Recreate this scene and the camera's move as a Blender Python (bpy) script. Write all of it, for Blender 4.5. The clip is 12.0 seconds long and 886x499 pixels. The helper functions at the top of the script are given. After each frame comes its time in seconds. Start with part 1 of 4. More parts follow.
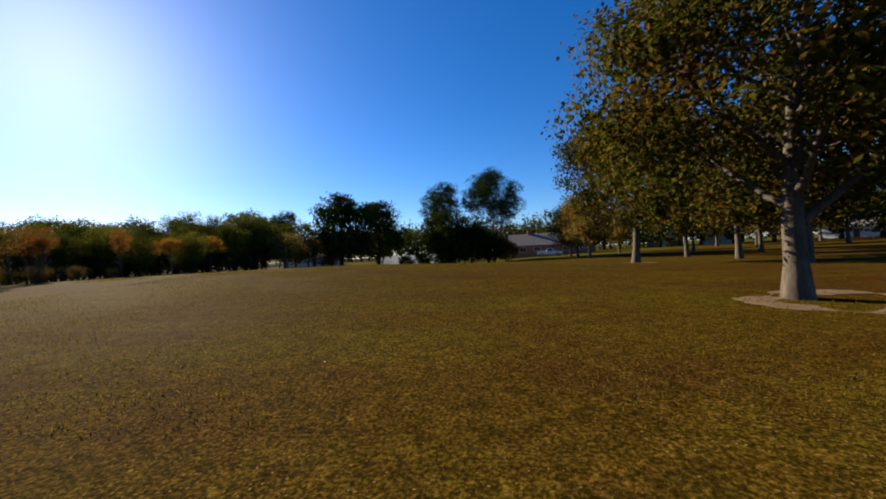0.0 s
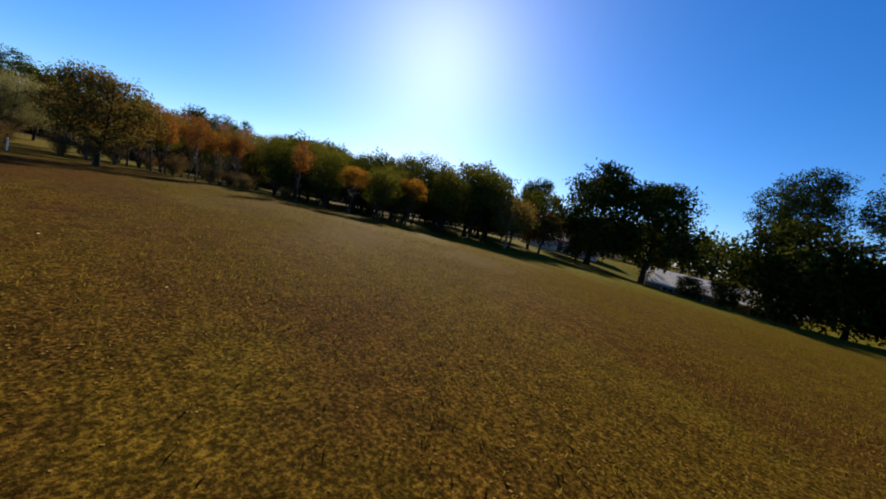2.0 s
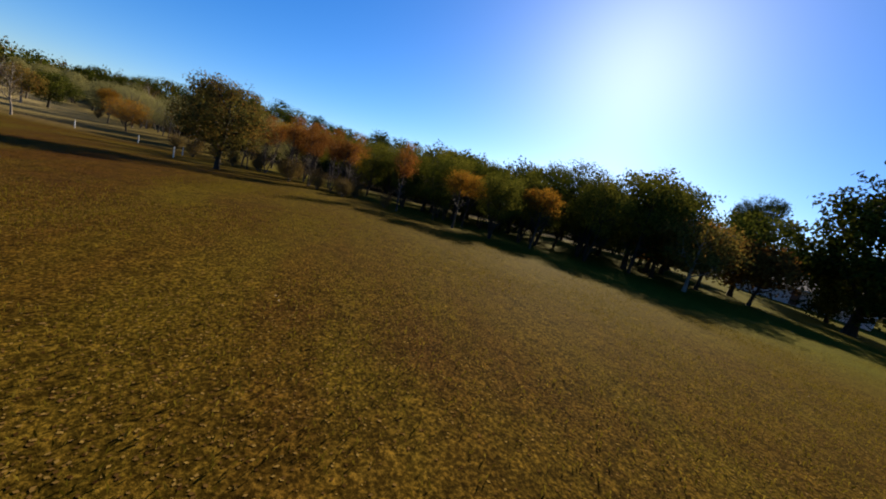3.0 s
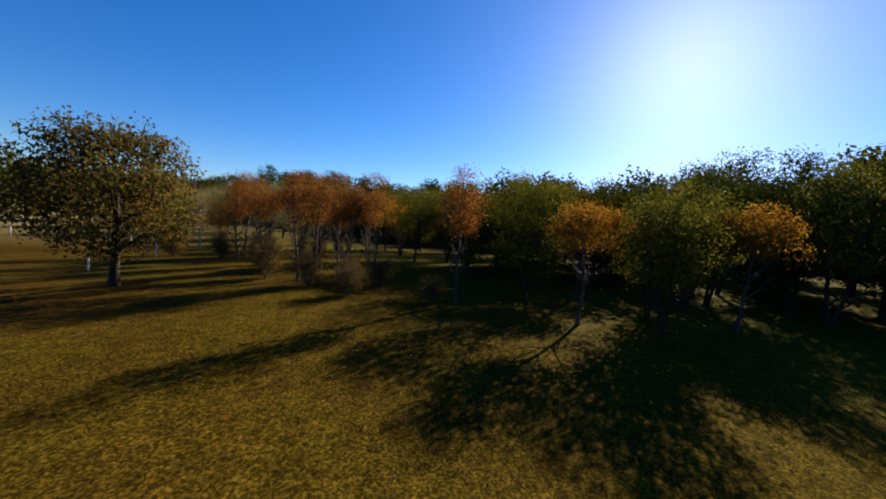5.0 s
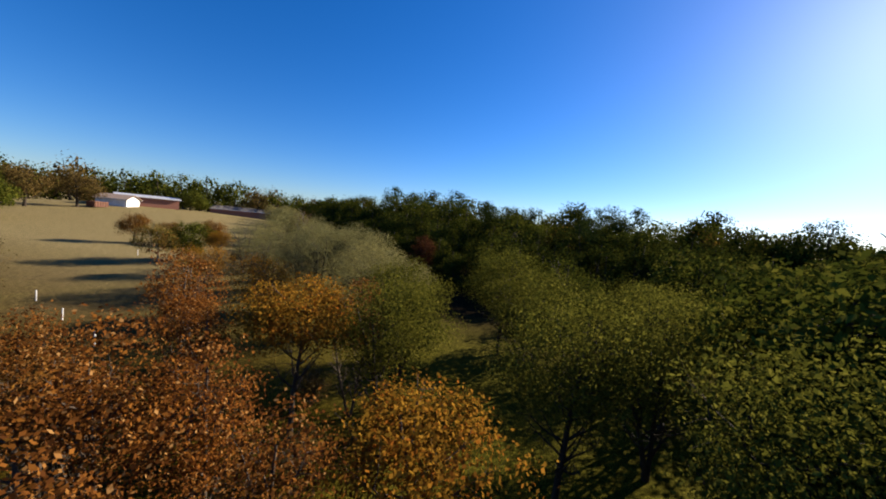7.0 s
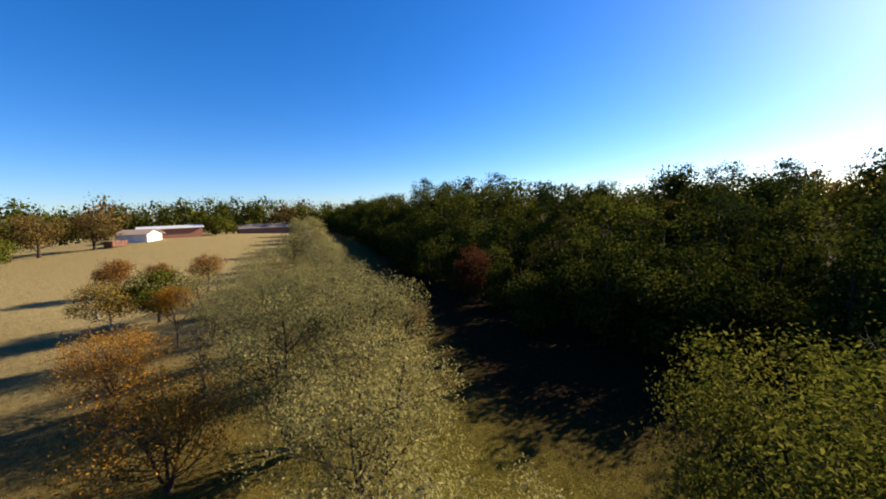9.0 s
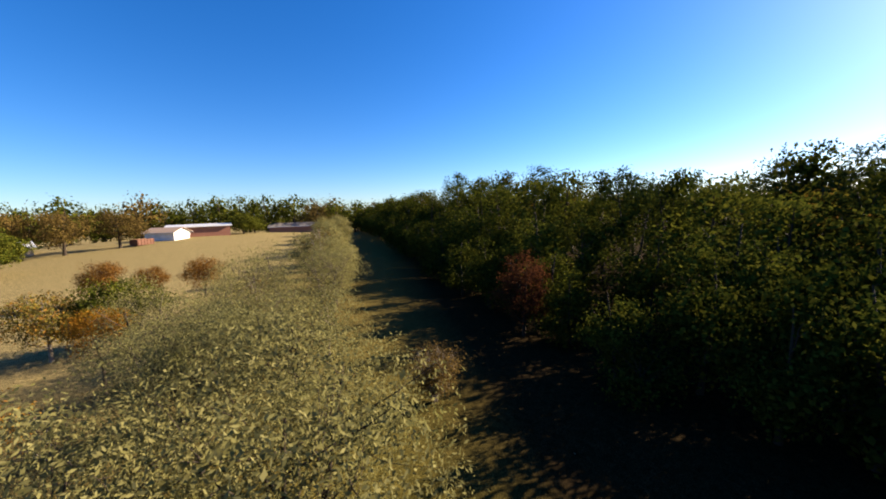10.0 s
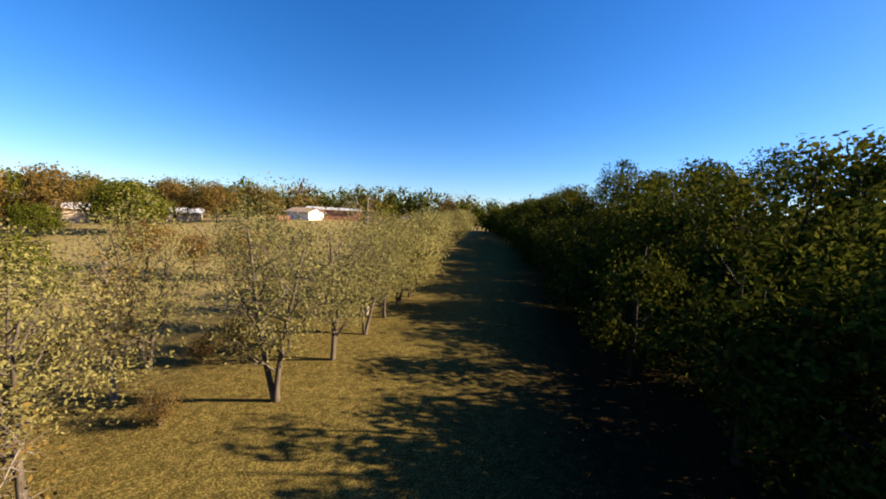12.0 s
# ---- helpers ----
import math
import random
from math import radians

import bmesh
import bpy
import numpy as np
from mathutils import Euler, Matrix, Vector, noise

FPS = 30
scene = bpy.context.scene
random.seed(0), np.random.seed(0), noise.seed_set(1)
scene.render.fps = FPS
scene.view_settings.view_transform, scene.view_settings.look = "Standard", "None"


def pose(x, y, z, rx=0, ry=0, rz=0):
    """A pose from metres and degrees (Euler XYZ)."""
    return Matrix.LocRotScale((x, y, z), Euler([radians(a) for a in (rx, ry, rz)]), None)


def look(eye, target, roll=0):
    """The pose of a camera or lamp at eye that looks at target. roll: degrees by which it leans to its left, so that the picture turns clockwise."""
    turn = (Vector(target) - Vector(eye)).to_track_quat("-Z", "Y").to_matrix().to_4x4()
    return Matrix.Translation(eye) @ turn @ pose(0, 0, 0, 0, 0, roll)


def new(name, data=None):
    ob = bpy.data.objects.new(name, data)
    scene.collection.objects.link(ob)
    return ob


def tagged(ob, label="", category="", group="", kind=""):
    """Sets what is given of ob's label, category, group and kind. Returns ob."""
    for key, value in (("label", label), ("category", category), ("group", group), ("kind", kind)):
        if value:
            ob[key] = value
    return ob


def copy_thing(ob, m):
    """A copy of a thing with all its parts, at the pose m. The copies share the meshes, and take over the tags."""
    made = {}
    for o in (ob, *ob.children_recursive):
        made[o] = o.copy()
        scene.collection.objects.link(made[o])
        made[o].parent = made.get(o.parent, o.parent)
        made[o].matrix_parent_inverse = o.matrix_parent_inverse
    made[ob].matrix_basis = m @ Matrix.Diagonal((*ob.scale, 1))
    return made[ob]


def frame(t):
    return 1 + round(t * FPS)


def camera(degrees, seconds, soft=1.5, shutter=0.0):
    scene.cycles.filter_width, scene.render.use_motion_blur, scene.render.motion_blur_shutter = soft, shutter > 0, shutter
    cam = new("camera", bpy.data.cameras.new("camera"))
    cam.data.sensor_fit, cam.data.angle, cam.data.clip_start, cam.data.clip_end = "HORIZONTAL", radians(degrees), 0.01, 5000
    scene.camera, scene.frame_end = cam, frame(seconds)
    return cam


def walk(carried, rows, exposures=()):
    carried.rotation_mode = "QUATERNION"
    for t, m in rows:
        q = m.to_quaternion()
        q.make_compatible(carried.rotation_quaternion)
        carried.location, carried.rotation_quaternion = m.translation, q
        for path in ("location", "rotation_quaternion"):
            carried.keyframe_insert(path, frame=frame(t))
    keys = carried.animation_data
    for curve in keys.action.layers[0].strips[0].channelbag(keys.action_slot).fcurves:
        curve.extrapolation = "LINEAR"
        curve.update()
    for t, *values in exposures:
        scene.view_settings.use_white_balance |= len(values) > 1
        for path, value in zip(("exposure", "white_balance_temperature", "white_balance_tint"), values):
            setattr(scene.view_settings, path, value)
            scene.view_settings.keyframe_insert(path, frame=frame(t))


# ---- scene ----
cam = camera(103.0, 12.0, soft=1.9)
PATH = [
    (0, (4.582, 8.932, 1.27), (4.448, 10.928, 1.296), -3.1),
    (0.5, (3.488, 14.726, 1.928), (3.094, 16.687, 1.929), 2.9),
    (1, (2.557, 19.262, 2.08), (1.838, 21.128, 2.032), 7.5),
    (1.5, (1.874, 23.015, 2.268), (0.82, 24.71, 2.136), 11.9),
    (2, (0.736, 27.114, 2.226), (-0.66, 28.533, 2.03), 12.8),
    (2.5, (-0.707, 30.371, 2.56), (-2.381, 31.435, 2.301), 14.0),
    (3, (-2.376, 33.751, 2.679), (-4.252, 34.369, 2.365), 14.9),
    (3.2, (-3.058, 34.702, 2.724), (-4.971, 35.193, 2.406), 15.5),
    (4, (-7.35, 35.85, 2.86), (-9.3, 36.24, 2.61), 10.4),
    (4.8, (-12.603, 35.332, 3.084), (-14.575, 35.614, 2.905), 4.8),
    (5, (-13.92, 35.684, 3.285), (-15.902, 35.905, 3.138), 4.5),
    (5.5, (-16.967, 36.291, 4.197), (-18.962, 36.369, 4.074), 3.7),
    (6, (-21.729, 36.531, 5.145), (-23.726, 36.445, 5.072), 4.3),
    (6.5, (-25.154, 35.954, 5.435), (-27.126, 35.629, 5.35), 6.7),
    (7, (-30.228, 35.316, 7.117), (-32.157, 34.806, 6.975), 5.7),
    (7.5, (-33.443, 33.554, 7.936), (-35.326, 32.907, 7.744), 5.1),
    (7.7, (-34.683, 33.158, 8.113), (-36.547, 32.461, 7.91), 4.8),
    (9.3, (-44.966, 29.295, 8.612), (-46.822, 28.584, 8.389), -2.8),
    (9.5, (-46.433, 28.535, 8.578), (-48.284, 27.81, 8.361), -2.7),
    (10, (-50.624, 27.002, 8.194), (-52.404, 26.118, 7.975), -2.1),
    (10.5, (-55.142, 25.022, 7.312), (-56.774, 23.882, 7.126), 1.0),
    (11.2, (-61.049, 21.93, 6.508), (-62.506, 20.573, 6.322), 3.2),
    (11.5, (-62.569, 21.016, 6.342), (-63.97, 19.601, 6.149), 2.5),
    (12, (-65.75, 19.15, 6.0), (-67.065, 17.654, 5.815), 3.0),
]
EXPOSURES = [(0, 1.5, 6350, 13), (3, 1.5, 6350, 13), (5, 1.5, 6250, 14), (7, 1.45, 6000, 16), (9.5, 1.9, 6350, 17), (12, 2.05, 6850, 17)]
walk(cam, [(t, look(eye, target, roll)) for t, eye, target, roll in PATH], EXPOSURES)

# ---------------------------------------------------------------- light
SUN_DIR = Vector((-0.7060, 0.5732, 0.4153)).normalized()
SUN_ELEV = math.asin(SUN_DIR.z)
SUN_AZ = math.atan2(SUN_DIR.x, SUN_DIR.y)

world = bpy.data.worlds.new("sky")
scene.world = world
world.use_nodes = True
wn = world.node_tree.nodes
wl = world.node_tree.links
sky = wn.new("ShaderNodeTexSky")
sky.sky_type = "NISHITA"
sky.sun_disc = False
sky.sun_elevation = SUN_ELEV
sky.sun_rotation = SUN_AZ
sky.altitude = 300
sky.air_density = 1.0
sky.dust_density = 0.38
sky.ozone_density = 6.0
background = wn["Background"]
background.inputs["Strength"].default_value = 0.052
tone = wn.new("ShaderNodeHueSaturation")
tone.inputs["Saturation"].default_value = 1.23
tone.inputs["Hue"].default_value = 0.506
wl.new(sky.outputs["Color"], tone.inputs["Color"])
wl.new(tone.outputs["Color"], background.inputs["Color"])

sun_data = bpy.data.lights.new("sun", "SUN")
sun_data.energy = 5.0
sun_data.angle = radians(0.53)
sun_data.color = (1.0, 0.85, 0.6)
sun = new("sun", sun_data)
sun.matrix_world = look(SUN_DIR * 100, (0, 0, 0))

# ---------------------------------------------------------------- materials


def material(name, rough=0.8):
    mat = bpy.data.materials.new(name)
    mat.use_nodes = True
    shader = mat.node_tree.nodes["Principled BSDF"]
    shader.inputs["Roughness"].default_value = rough
    shader.inputs["Specular IOR Level"].default_value = 0.25
    return mat, mat.node_tree.nodes, mat.node_tree.links, shader


def ramp(nodes, stops):
    node = nodes.new("ShaderNodeValToRGB")
    band = node.color_ramp
    while len(band.elements) < len(stops):
        band.elements.new(0.5)
    for element, (at, colour) in zip(band.elements, stops):
        element.position = at
        element.color = (*colour, 1)
    return node


def noise_node(nodes, links, scale, detail=4, rough=0.55, vector=None):
    node = nodes.new("ShaderNodeTexNoise")
    node.inputs["Scale"].default_value = scale
    node.inputs["Detail"].default_value = detail
    node.inputs["Roughness"].default_value = rough
    if vector is None:
        vector = nodes.new("ShaderNodeTexCoord").outputs["Object"]
    links.new(vector, node.inputs["Vector"])
    return node


def mix_node(nodes, links, factor, a, b, blend="MIX"):
    node = nodes.new("ShaderNodeMix")
    node.data_type = "RGBA"
    node.blend_type = blend
    for socket, value in ((node.inputs[0], factor), (node.inputs[6], a), (node.inputs[7], b)):
        if isinstance(value, (int, float)):
            socket.default_value = value
        elif isinstance(value, tuple):
            socket.default_value = (*value, 1)
        else:
            links.new(value, socket)
    return node.outputs[2]


def leaf_material(name, stops, through_light=0.35, patch=0.0, patch_colour=(0.3, 0.1, 0.02), gloss=0.65):
    """Leaves of many tints: each leaf takes its own, with patches of turned leaves."""
    mat, nodes, links, shader = material(name, gloss)
    shader.inputs["Specular IOR Level"].default_value = 0.0
    info = nodes.new("ShaderNodeNewGeometry")
    tint = ramp(nodes, stops)
    links.new(info.outputs["Random Per Island"], tint.inputs["Fac"])
    colour = tint.outputs["Color"]
    spots = noise_node(nodes, links, 0.55, 3)
    if patch:
        edge = ramp(nodes, [(0.62 - patch, (0, 0, 0)), (0.78 - patch, (1, 1, 1))])
        links.new(spots.outputs["Fac"], edge.inputs["Fac"])
        colour = mix_node(nodes, links, edge.outputs["Color"], colour, patch_colour)
    own = nodes.new("ShaderNodeObjectInfo")
    shade = ramp(nodes, [(0, (0.78, 0.8, 0.8)), (1, (1.15, 1.1, 1.0))])
    links.new(own.outputs["Random"], shade.inputs["Fac"])
    colour = mix_node(nodes, links, 1.0, colour, shade.outputs["Color"], "MULTIPLY")
    links.new(colour, shader.inputs["Base Color"])
    glow = nodes.new("ShaderNodeBsdfTranslucent")
    links.new(colour, glow.inputs["Color"])
    blend = nodes.new("ShaderNodeMixShader")
    blend.inputs[0].default_value = through_light
    links.new(shader.outputs[0], blend.inputs[1])
    links.new(glow.outputs[0], blend.inputs[2])
    links.new(blend.outputs[0], nodes["Material Output"].inputs["Surface"])
    return mat


def bark_material(name, dark, light, scale=9.0):
    mat, nodes, links, shader = material(name, 0.9)
    coord = nodes.new("ShaderNodeTexCoord")
    stretch = nodes.new("ShaderNodeMapping")
    stretch.inputs["Scale"].default_value = (1, 1, 0.22)
    links.new(coord.outputs["Object"], stretch.inputs["Vector"])
    grain = noise_node(nodes, links, scale, 6, 0.65, stretch.outputs["Vector"])
    tint = ramp(nodes, [(0.3, dark), (0.72, light)])
    links.new(grain.outputs["Fac"], tint.inputs["Fac"])
    links.new(tint.outputs["Color"], shader.inputs["Base Color"])
    bump = nodes.new("ShaderNodeBump")
    bump.inputs["Strength"].default_value = 0.7
    bump.inputs["Distance"].default_value = 0.03
    links.new(grain.outputs["Fac"], bump.inputs["Height"])
    links.new(bump.outputs["Normal"], shader.inputs["Normal"])
    return mat


def plain_material(name, a, b, scale=3.0, rough=0.8, bump_height=0.0):
    mat, nodes, links, shader = material(name, rough)
    grain = noise_node(nodes, links, scale, 5)
    tint = ramp(nodes, [(0.3, a), (0.7, b)])
    links.new(grain.outputs["Fac"], tint.inputs["Fac"])
    links.new(tint.outputs["Color"], shader.inputs["Base Color"])
    if bump_height:
        bump = nodes.new("ShaderNodeBump")
        bump.inputs["Distance"].default_value = bump_height
        links.new(grain.outputs["Fac"], bump.inputs["Height"])
        links.new(bump.outputs["Normal"], shader.inputs["Normal"])
    return mat


def ground_material():
    """Dormant lawn: straw brown with greener and barer patches, fine thatch on top."""
    mat, nodes, links, shader = material("dormant_lawn", 0.95)
    shader.inputs["Specular IOR Level"].default_value = 0.006
    coord = nodes.new("ShaderNodeTexCoord").outputs["Object"]
    broad = noise_node(nodes, links, 0.06, 4, 0.6, coord)
    fine = noise_node(nodes, links, 14.0, 6, 0.7, coord)
    straw = ramp(nodes, [(0.25, (0.021, 0.0088, 0.0016)), (0.5, (0.042, 0.0195, 0.0031)), (0.78, (0.068, 0.0345, 0.0056))])
    links.new(fine.outputs["Fac"], straw.inputs["Fac"])
    green = ramp(nodes, [(0.3, (0.034, 0.0255, 0.0022)), (0.75, (0.084, 0.062, 0.0055))])
    links.new(fine.outputs["Fac"], green.inputs["Fac"])
    where = ramp(nodes, [(0.36, (0, 0, 0)), (0.56, (1, 1, 1))])
    links.new(broad.outputs["Fac"], where.inputs["Fac"])
    lanes = nodes.new("ShaderNodeMapping")
    lanes.inputs["Rotation"].default_value = (0, 0, radians(12))
    lanes.inputs["Scale"].default_value = (0.18, 1.1, 1.0)
    links.new(coord, lanes.inputs["Vector"])
    streak = noise_node(nodes, links, 0.5, 4, 0.55, lanes.outputs["Vector"])
    blot = ramp(nodes, [(0.38, (0, 0, 0)), (0.64, (1, 1, 1))])
    links.new(streak.outputs["Fac"], blot.inputs["Fac"])
    both = mix_node(nodes, links, 0.55, where.outputs["Color"], blot.outputs["Color"])
    colour = mix_node(nodes, links, both, straw.outputs["Color"], green.outputs["Color"])
    bare = noise_node(nodes, links, 0.23, 5, 0.65, coord)
    worn = ramp(nodes, [(0.5, (0, 0, 0)), (0.66, (0.75, 0.75, 0.75))])
    links.new(bare.outputs["Fac"], worn.inputs["Fac"])
    colour = mix_node(nodes, links, worn.outputs["Color"], colour, (0.036, 0.0165, 0.004))
    split = nodes.new("ShaderNodeSeparateXYZ")
    links.new(coord, split.inputs[0])
    dry = nodes.new("ShaderNodeMapRange")
    dry.inputs["From Min"].default_value = -38
    dry.inputs["From Max"].default_value = -60
    dry.inputs["To Max"].default_value = 0.92
    links.new(split.outputs["X"], dry.inputs["Value"])
    pale = ramp(nodes, [(0.25, (0.165, 0.135, 0.055)), (0.75, (0.26, 0.215, 0.1))])
    links.new(fine.outputs["Fac"], pale.inputs["Fac"])
    colour = mix_node(nodes, links, dry.outputs["Result"], colour, pale.outputs["Color"])
    # the mown strip beyond the row is greener
    beyond = nodes.new("ShaderNodeVectorMath")
    beyond.operation = "DOT_PRODUCT"
    beyond.inputs[1].default_value = (-0.58, 0.815, 0)
    links.new(coord, beyond.inputs[0])
    golden = nodes.new("ShaderNodeMapRange")
    golden.inputs["From Min"].default_value = 31
    golden.inputs["From Max"].default_value = 44
    golden.inputs["To Max"].default_value = 0.7
    links.new(beyond.outputs["Value"], golden.inputs["Value"])
    colour = mix_node(nodes, links, golden.outputs["Result"], colour, green.outputs["Color"])
    strip = nodes.new("ShaderNodeMapRange")
    strip.inputs["From Min"].default_value = 44
    strip.inputs["From Max"].default_value = 52
    strip.inputs["To Max"].default_value = 0.75
    links.new(beyond.outputs["Value"], strip.inputs["Value"])
    mown = ramp(nodes, [(0.3, (0.044, 0.046, 0.0035)), (0.75, (0.09, 0.089, 0.01))])
    links.new(fine.outputs["Fac"], mown.inputs["Fac"])
    fade = nodes.new("ShaderNodeMapRange")
    fade.inputs["From Min"].default_value = -70
    fade.inputs["From Max"].default_value = -46
    fade.inputs["To Min"].default_value = 0.15
    links.new(split.outputs["X"], fade.inputs["Value"])
    lush = nodes.new("ShaderNodeMath")
    lush.operation = "MULTIPLY"
    links.new(strip.outputs["Result"], lush.inputs[0])
    links.new(fade.outputs["Result"], lush.inputs[1])
    colour = mix_node(nodes, links, lush.outputs[0], colour, mown.outputs["Color"])
    # leaf mould under the woods, carried out over the strip as painted shade
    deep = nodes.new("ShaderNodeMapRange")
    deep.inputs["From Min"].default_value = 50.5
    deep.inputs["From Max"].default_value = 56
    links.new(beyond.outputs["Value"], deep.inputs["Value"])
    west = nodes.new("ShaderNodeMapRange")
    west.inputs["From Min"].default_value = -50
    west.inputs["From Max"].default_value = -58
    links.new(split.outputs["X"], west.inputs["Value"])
    mould_shade = nodes.new("ShaderNodeMath")
    mould_shade.operation = "MULTIPLY"
    links.new(deep.outputs["Result"], mould_shade.inputs[0])
    links.new(west.outputs["Result"], mould_shade.inputs[1])
    colour = mix_node(nodes, links, mould_shade.outputs[0], colour, (0.02, 0.014, 0.006))
    # thatch: tufts and gaps of a hand's width, and single stalks
    tufts = ramp(nodes, [(0.36, (0.35, 0.33, 0.3)), (0.5, (0.95, 0.95, 0.95)), (0.64, (1.6, 1.5, 1.4))])
    links.new(noise_node(nodes, links, 3.6, 6, 0.68, coord).outputs["Fac"], tufts.inputs["Fac"])
    colour = mix_node(nodes, links, 0.5, colour, tufts.outputs["Color"], "MULTIPLY")
    stalks = ramp(nodes, [(0.4, (0.16, 0.15, 0.14)), (0.5, (0.72, 0.72, 0.72)), (0.61, (2.2, 2.1, 2.3))])
    stalk_noise = noise_node(nodes, links, 26.0, 3, 0.7, coord)
    links.new(stalk_noise.outputs["Fac"], stalks.inputs["Fac"])
    colour = mix_node(nodes, links, 0.7, colour, stalks.outputs["Color"], "MULTIPLY")
    clods = ramp(nodes, [(0.4, (0.5, 0.47, 0.45)), (0.52, (1, 1, 1)), (0.62, (1.5, 1.42, 1.4))])
    links.new(noise_node(nodes, links, 11.0, 5, 0.7, coord).outputs["Fac"], clods.inputs["Fac"])
    colour = mix_node(nodes, links, 0.38, colour, clods.outputs["Color"], "MULTIPLY")
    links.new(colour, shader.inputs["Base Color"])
    bump = nodes.new("ShaderNodeBump")
    bump.inputs["Strength"].default_value = 0.35
    bump.inputs["Distance"].default_value = 0.04
    links.new(stalk_noise.outputs["Fac"], bump.inputs["Height"])
    links.new(bump.outputs["Normal"], shader.inputs["Normal"])
    return mat


OAK_LEAF = leaf_material("oak_leaf", [(0, (0.018, 0.02, 0.004)), (0.5, (0.045, 0.046, 0.007)), (0.85, (0.09, 0.076, 0.01)), (1, (0.13, 0.066, 0.014))], 0.42, 0.06, (0.1, 0.05, 0.012))
MIXED_LEAF = leaf_material("turning_leaf", [(0, (0.049, 0.049, 0.0122)), (0.45, (0.0979, 0.0857, 0.0204)), (0.8, (0.163, 0.122, 0.0245)), (1, (0.228, 0.106, 0.0245))], 0.35, 0.1, (0.204, 0.114, 0.0245))
ORANGE_LEAF = leaf_material("orange_leaf", [(0, (0.07, 0.026, 0.008)), (0.5, (0.15, 0.056, 0.012)), (0.85, (0.23, 0.092, 0.016)), (1, (0.34, 0.19, 0.068))], 0.42, 0.06, (0.216, 0.113, 0.018))
GOLD_LEAF = leaf_material("gold_leaf", [(0, (0.09, 0.0585, 0.009)), (0.4, (0.216, 0.113, 0.0126)), (0.8, (0.333, 0.171, 0.0198)), (1, (0.324, 0.108, 0.0135))], 0.4, 0.08, (0.18, 0.0675, 0.0108))
WILLOW_LEAF = leaf_material("willow_leaf", [(0, (0.125, 0.116, 0.042)), (0.5, (0.17, 0.158, 0.06)), (1, (0.225, 0.205, 0.085))], 0.42, 0.05, (0.145, 0.14, 0.042))
OLIVE_LEAF = leaf_material("olive_leaf", [(0, (0.0495, 0.0522, 0.0072)), (0.5, (0.09, 0.09, 0.0126)), (1, (0.153, 0.14, 0.0216))], 0.36, 0.05, (0.09, 0.09, 0.0126))
GREEN_LEAF = leaf_material("green_leaf", [(0, (0.0232, 0.0315, 0.00497)), (0.5, (0.0497, 0.0596, 0.00828)), (1, (0.0994, 0.0994, 0.014))], 0.25, 0.05, (0.108, 0.0952, 0.0182))
FOREST_LEAF = leaf_material("forest_leaf", [(0, (0.012, 0.017, 0.003)), (0.5, (0.034, 0.042, 0.006)), (1, (0.072, 0.074, 0.011))], 0.15, 0.05, (0.065, 0.06, 0.009))
BROWN_LEAF = leaf_material("brown_leaf", [(0, (0.06, 0.042, 0.015)), (0.5, (0.1, 0.068, 0.022)), (1, (0.15, 0.1, 0.03))], 0.3, 0.08, (0.11, 0.085, 0.018))
NEEDLE = leaf_material("pine_needle", [(0, (0.0127, 0.0225, 0.00634)), (0.6, (0.0282, 0.0422, 0.0113)), (1, (0.0528, 0.0634, 0.0141))], 0.15)
RED_LEAF = leaf_material("red_leaf", [(0, (0.04, 0.014, 0.008)), (0.5, (0.075, 0.027, 0.012)), (1, (0.115, 0.046, 0.018))], 0.35, 0.05, (0.112, 0.0562, 0.0169))
RUSSET_LEAF = leaf_material("russet_leaf", [(0, (0.07, 0.03, 0.01)), (0.5, (0.14, 0.065, 0.015)), (1, (0.2, 0.105, 0.022))], 0.38, 0.06, (0.12, 0.08, 0.016))
BARK_DARK = bark_material("dark_bark", (0.012, 0.0085, 0.0055), (0.046, 0.033, 0.021))
BARK_GREY = bark_material("grey_bark", (0.028, 0.022, 0.016), (0.115, 0.092, 0.068))
TWIG_BARK = bark_material("twig_bark", (0.022, 0.0155, 0.0105), (0.1, 0.074, 0.052))
PALE_BARK = bark_material("pale_bark", (0.09, 0.075, 0.057), (0.24, 0.2, 0.16))
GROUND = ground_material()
FALLEN = leaf_material("fallen_leaf", [(0, (0.07, 0.035, 0.012)), (0.6, (0.12, 0.07, 0.02)), (0.93, (0.19, 0.12, 0.04)), (1, (0.6, 0.5, 0.38))], 0.02, gloss=0.6)
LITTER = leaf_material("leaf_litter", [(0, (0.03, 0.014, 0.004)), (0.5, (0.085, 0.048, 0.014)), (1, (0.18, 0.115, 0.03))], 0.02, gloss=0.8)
GRASS = leaf_material("grass_blade", [(0, (0.045, 0.033, 0.003)), (0.5, (0.085, 0.064, 0.006)), (1, (0.14, 0.1, 0.014))], 0.45, gloss=0.7)
WHITE_SIDING = plain_material("white_siding", (0.62, 0.61, 0.58), (0.78, 0.77, 0.74), 2.0, 0.6)
BRICK = plain_material("weathered_brick", (0.2, 0.085, 0.055), (0.32, 0.15, 0.1), 6.0, 0.9, 0.02)
TAN_WALL = plain_material("tan_wall", (0.28, 0.22, 0.16), (0.38, 0.31, 0.24), 3.0, 0.85)
SHINGLE = plain_material("grey_shingle", (0.1, 0.09, 0.085), (0.19, 0.17, 0.16), 9.0, 0.9, 0.02)
SHINGLE_TAN = plain_material("tan_shingle", (0.2, 0.14, 0.1), (0.32, 0.24, 0.18), 9.0, 0.9, 0.02)
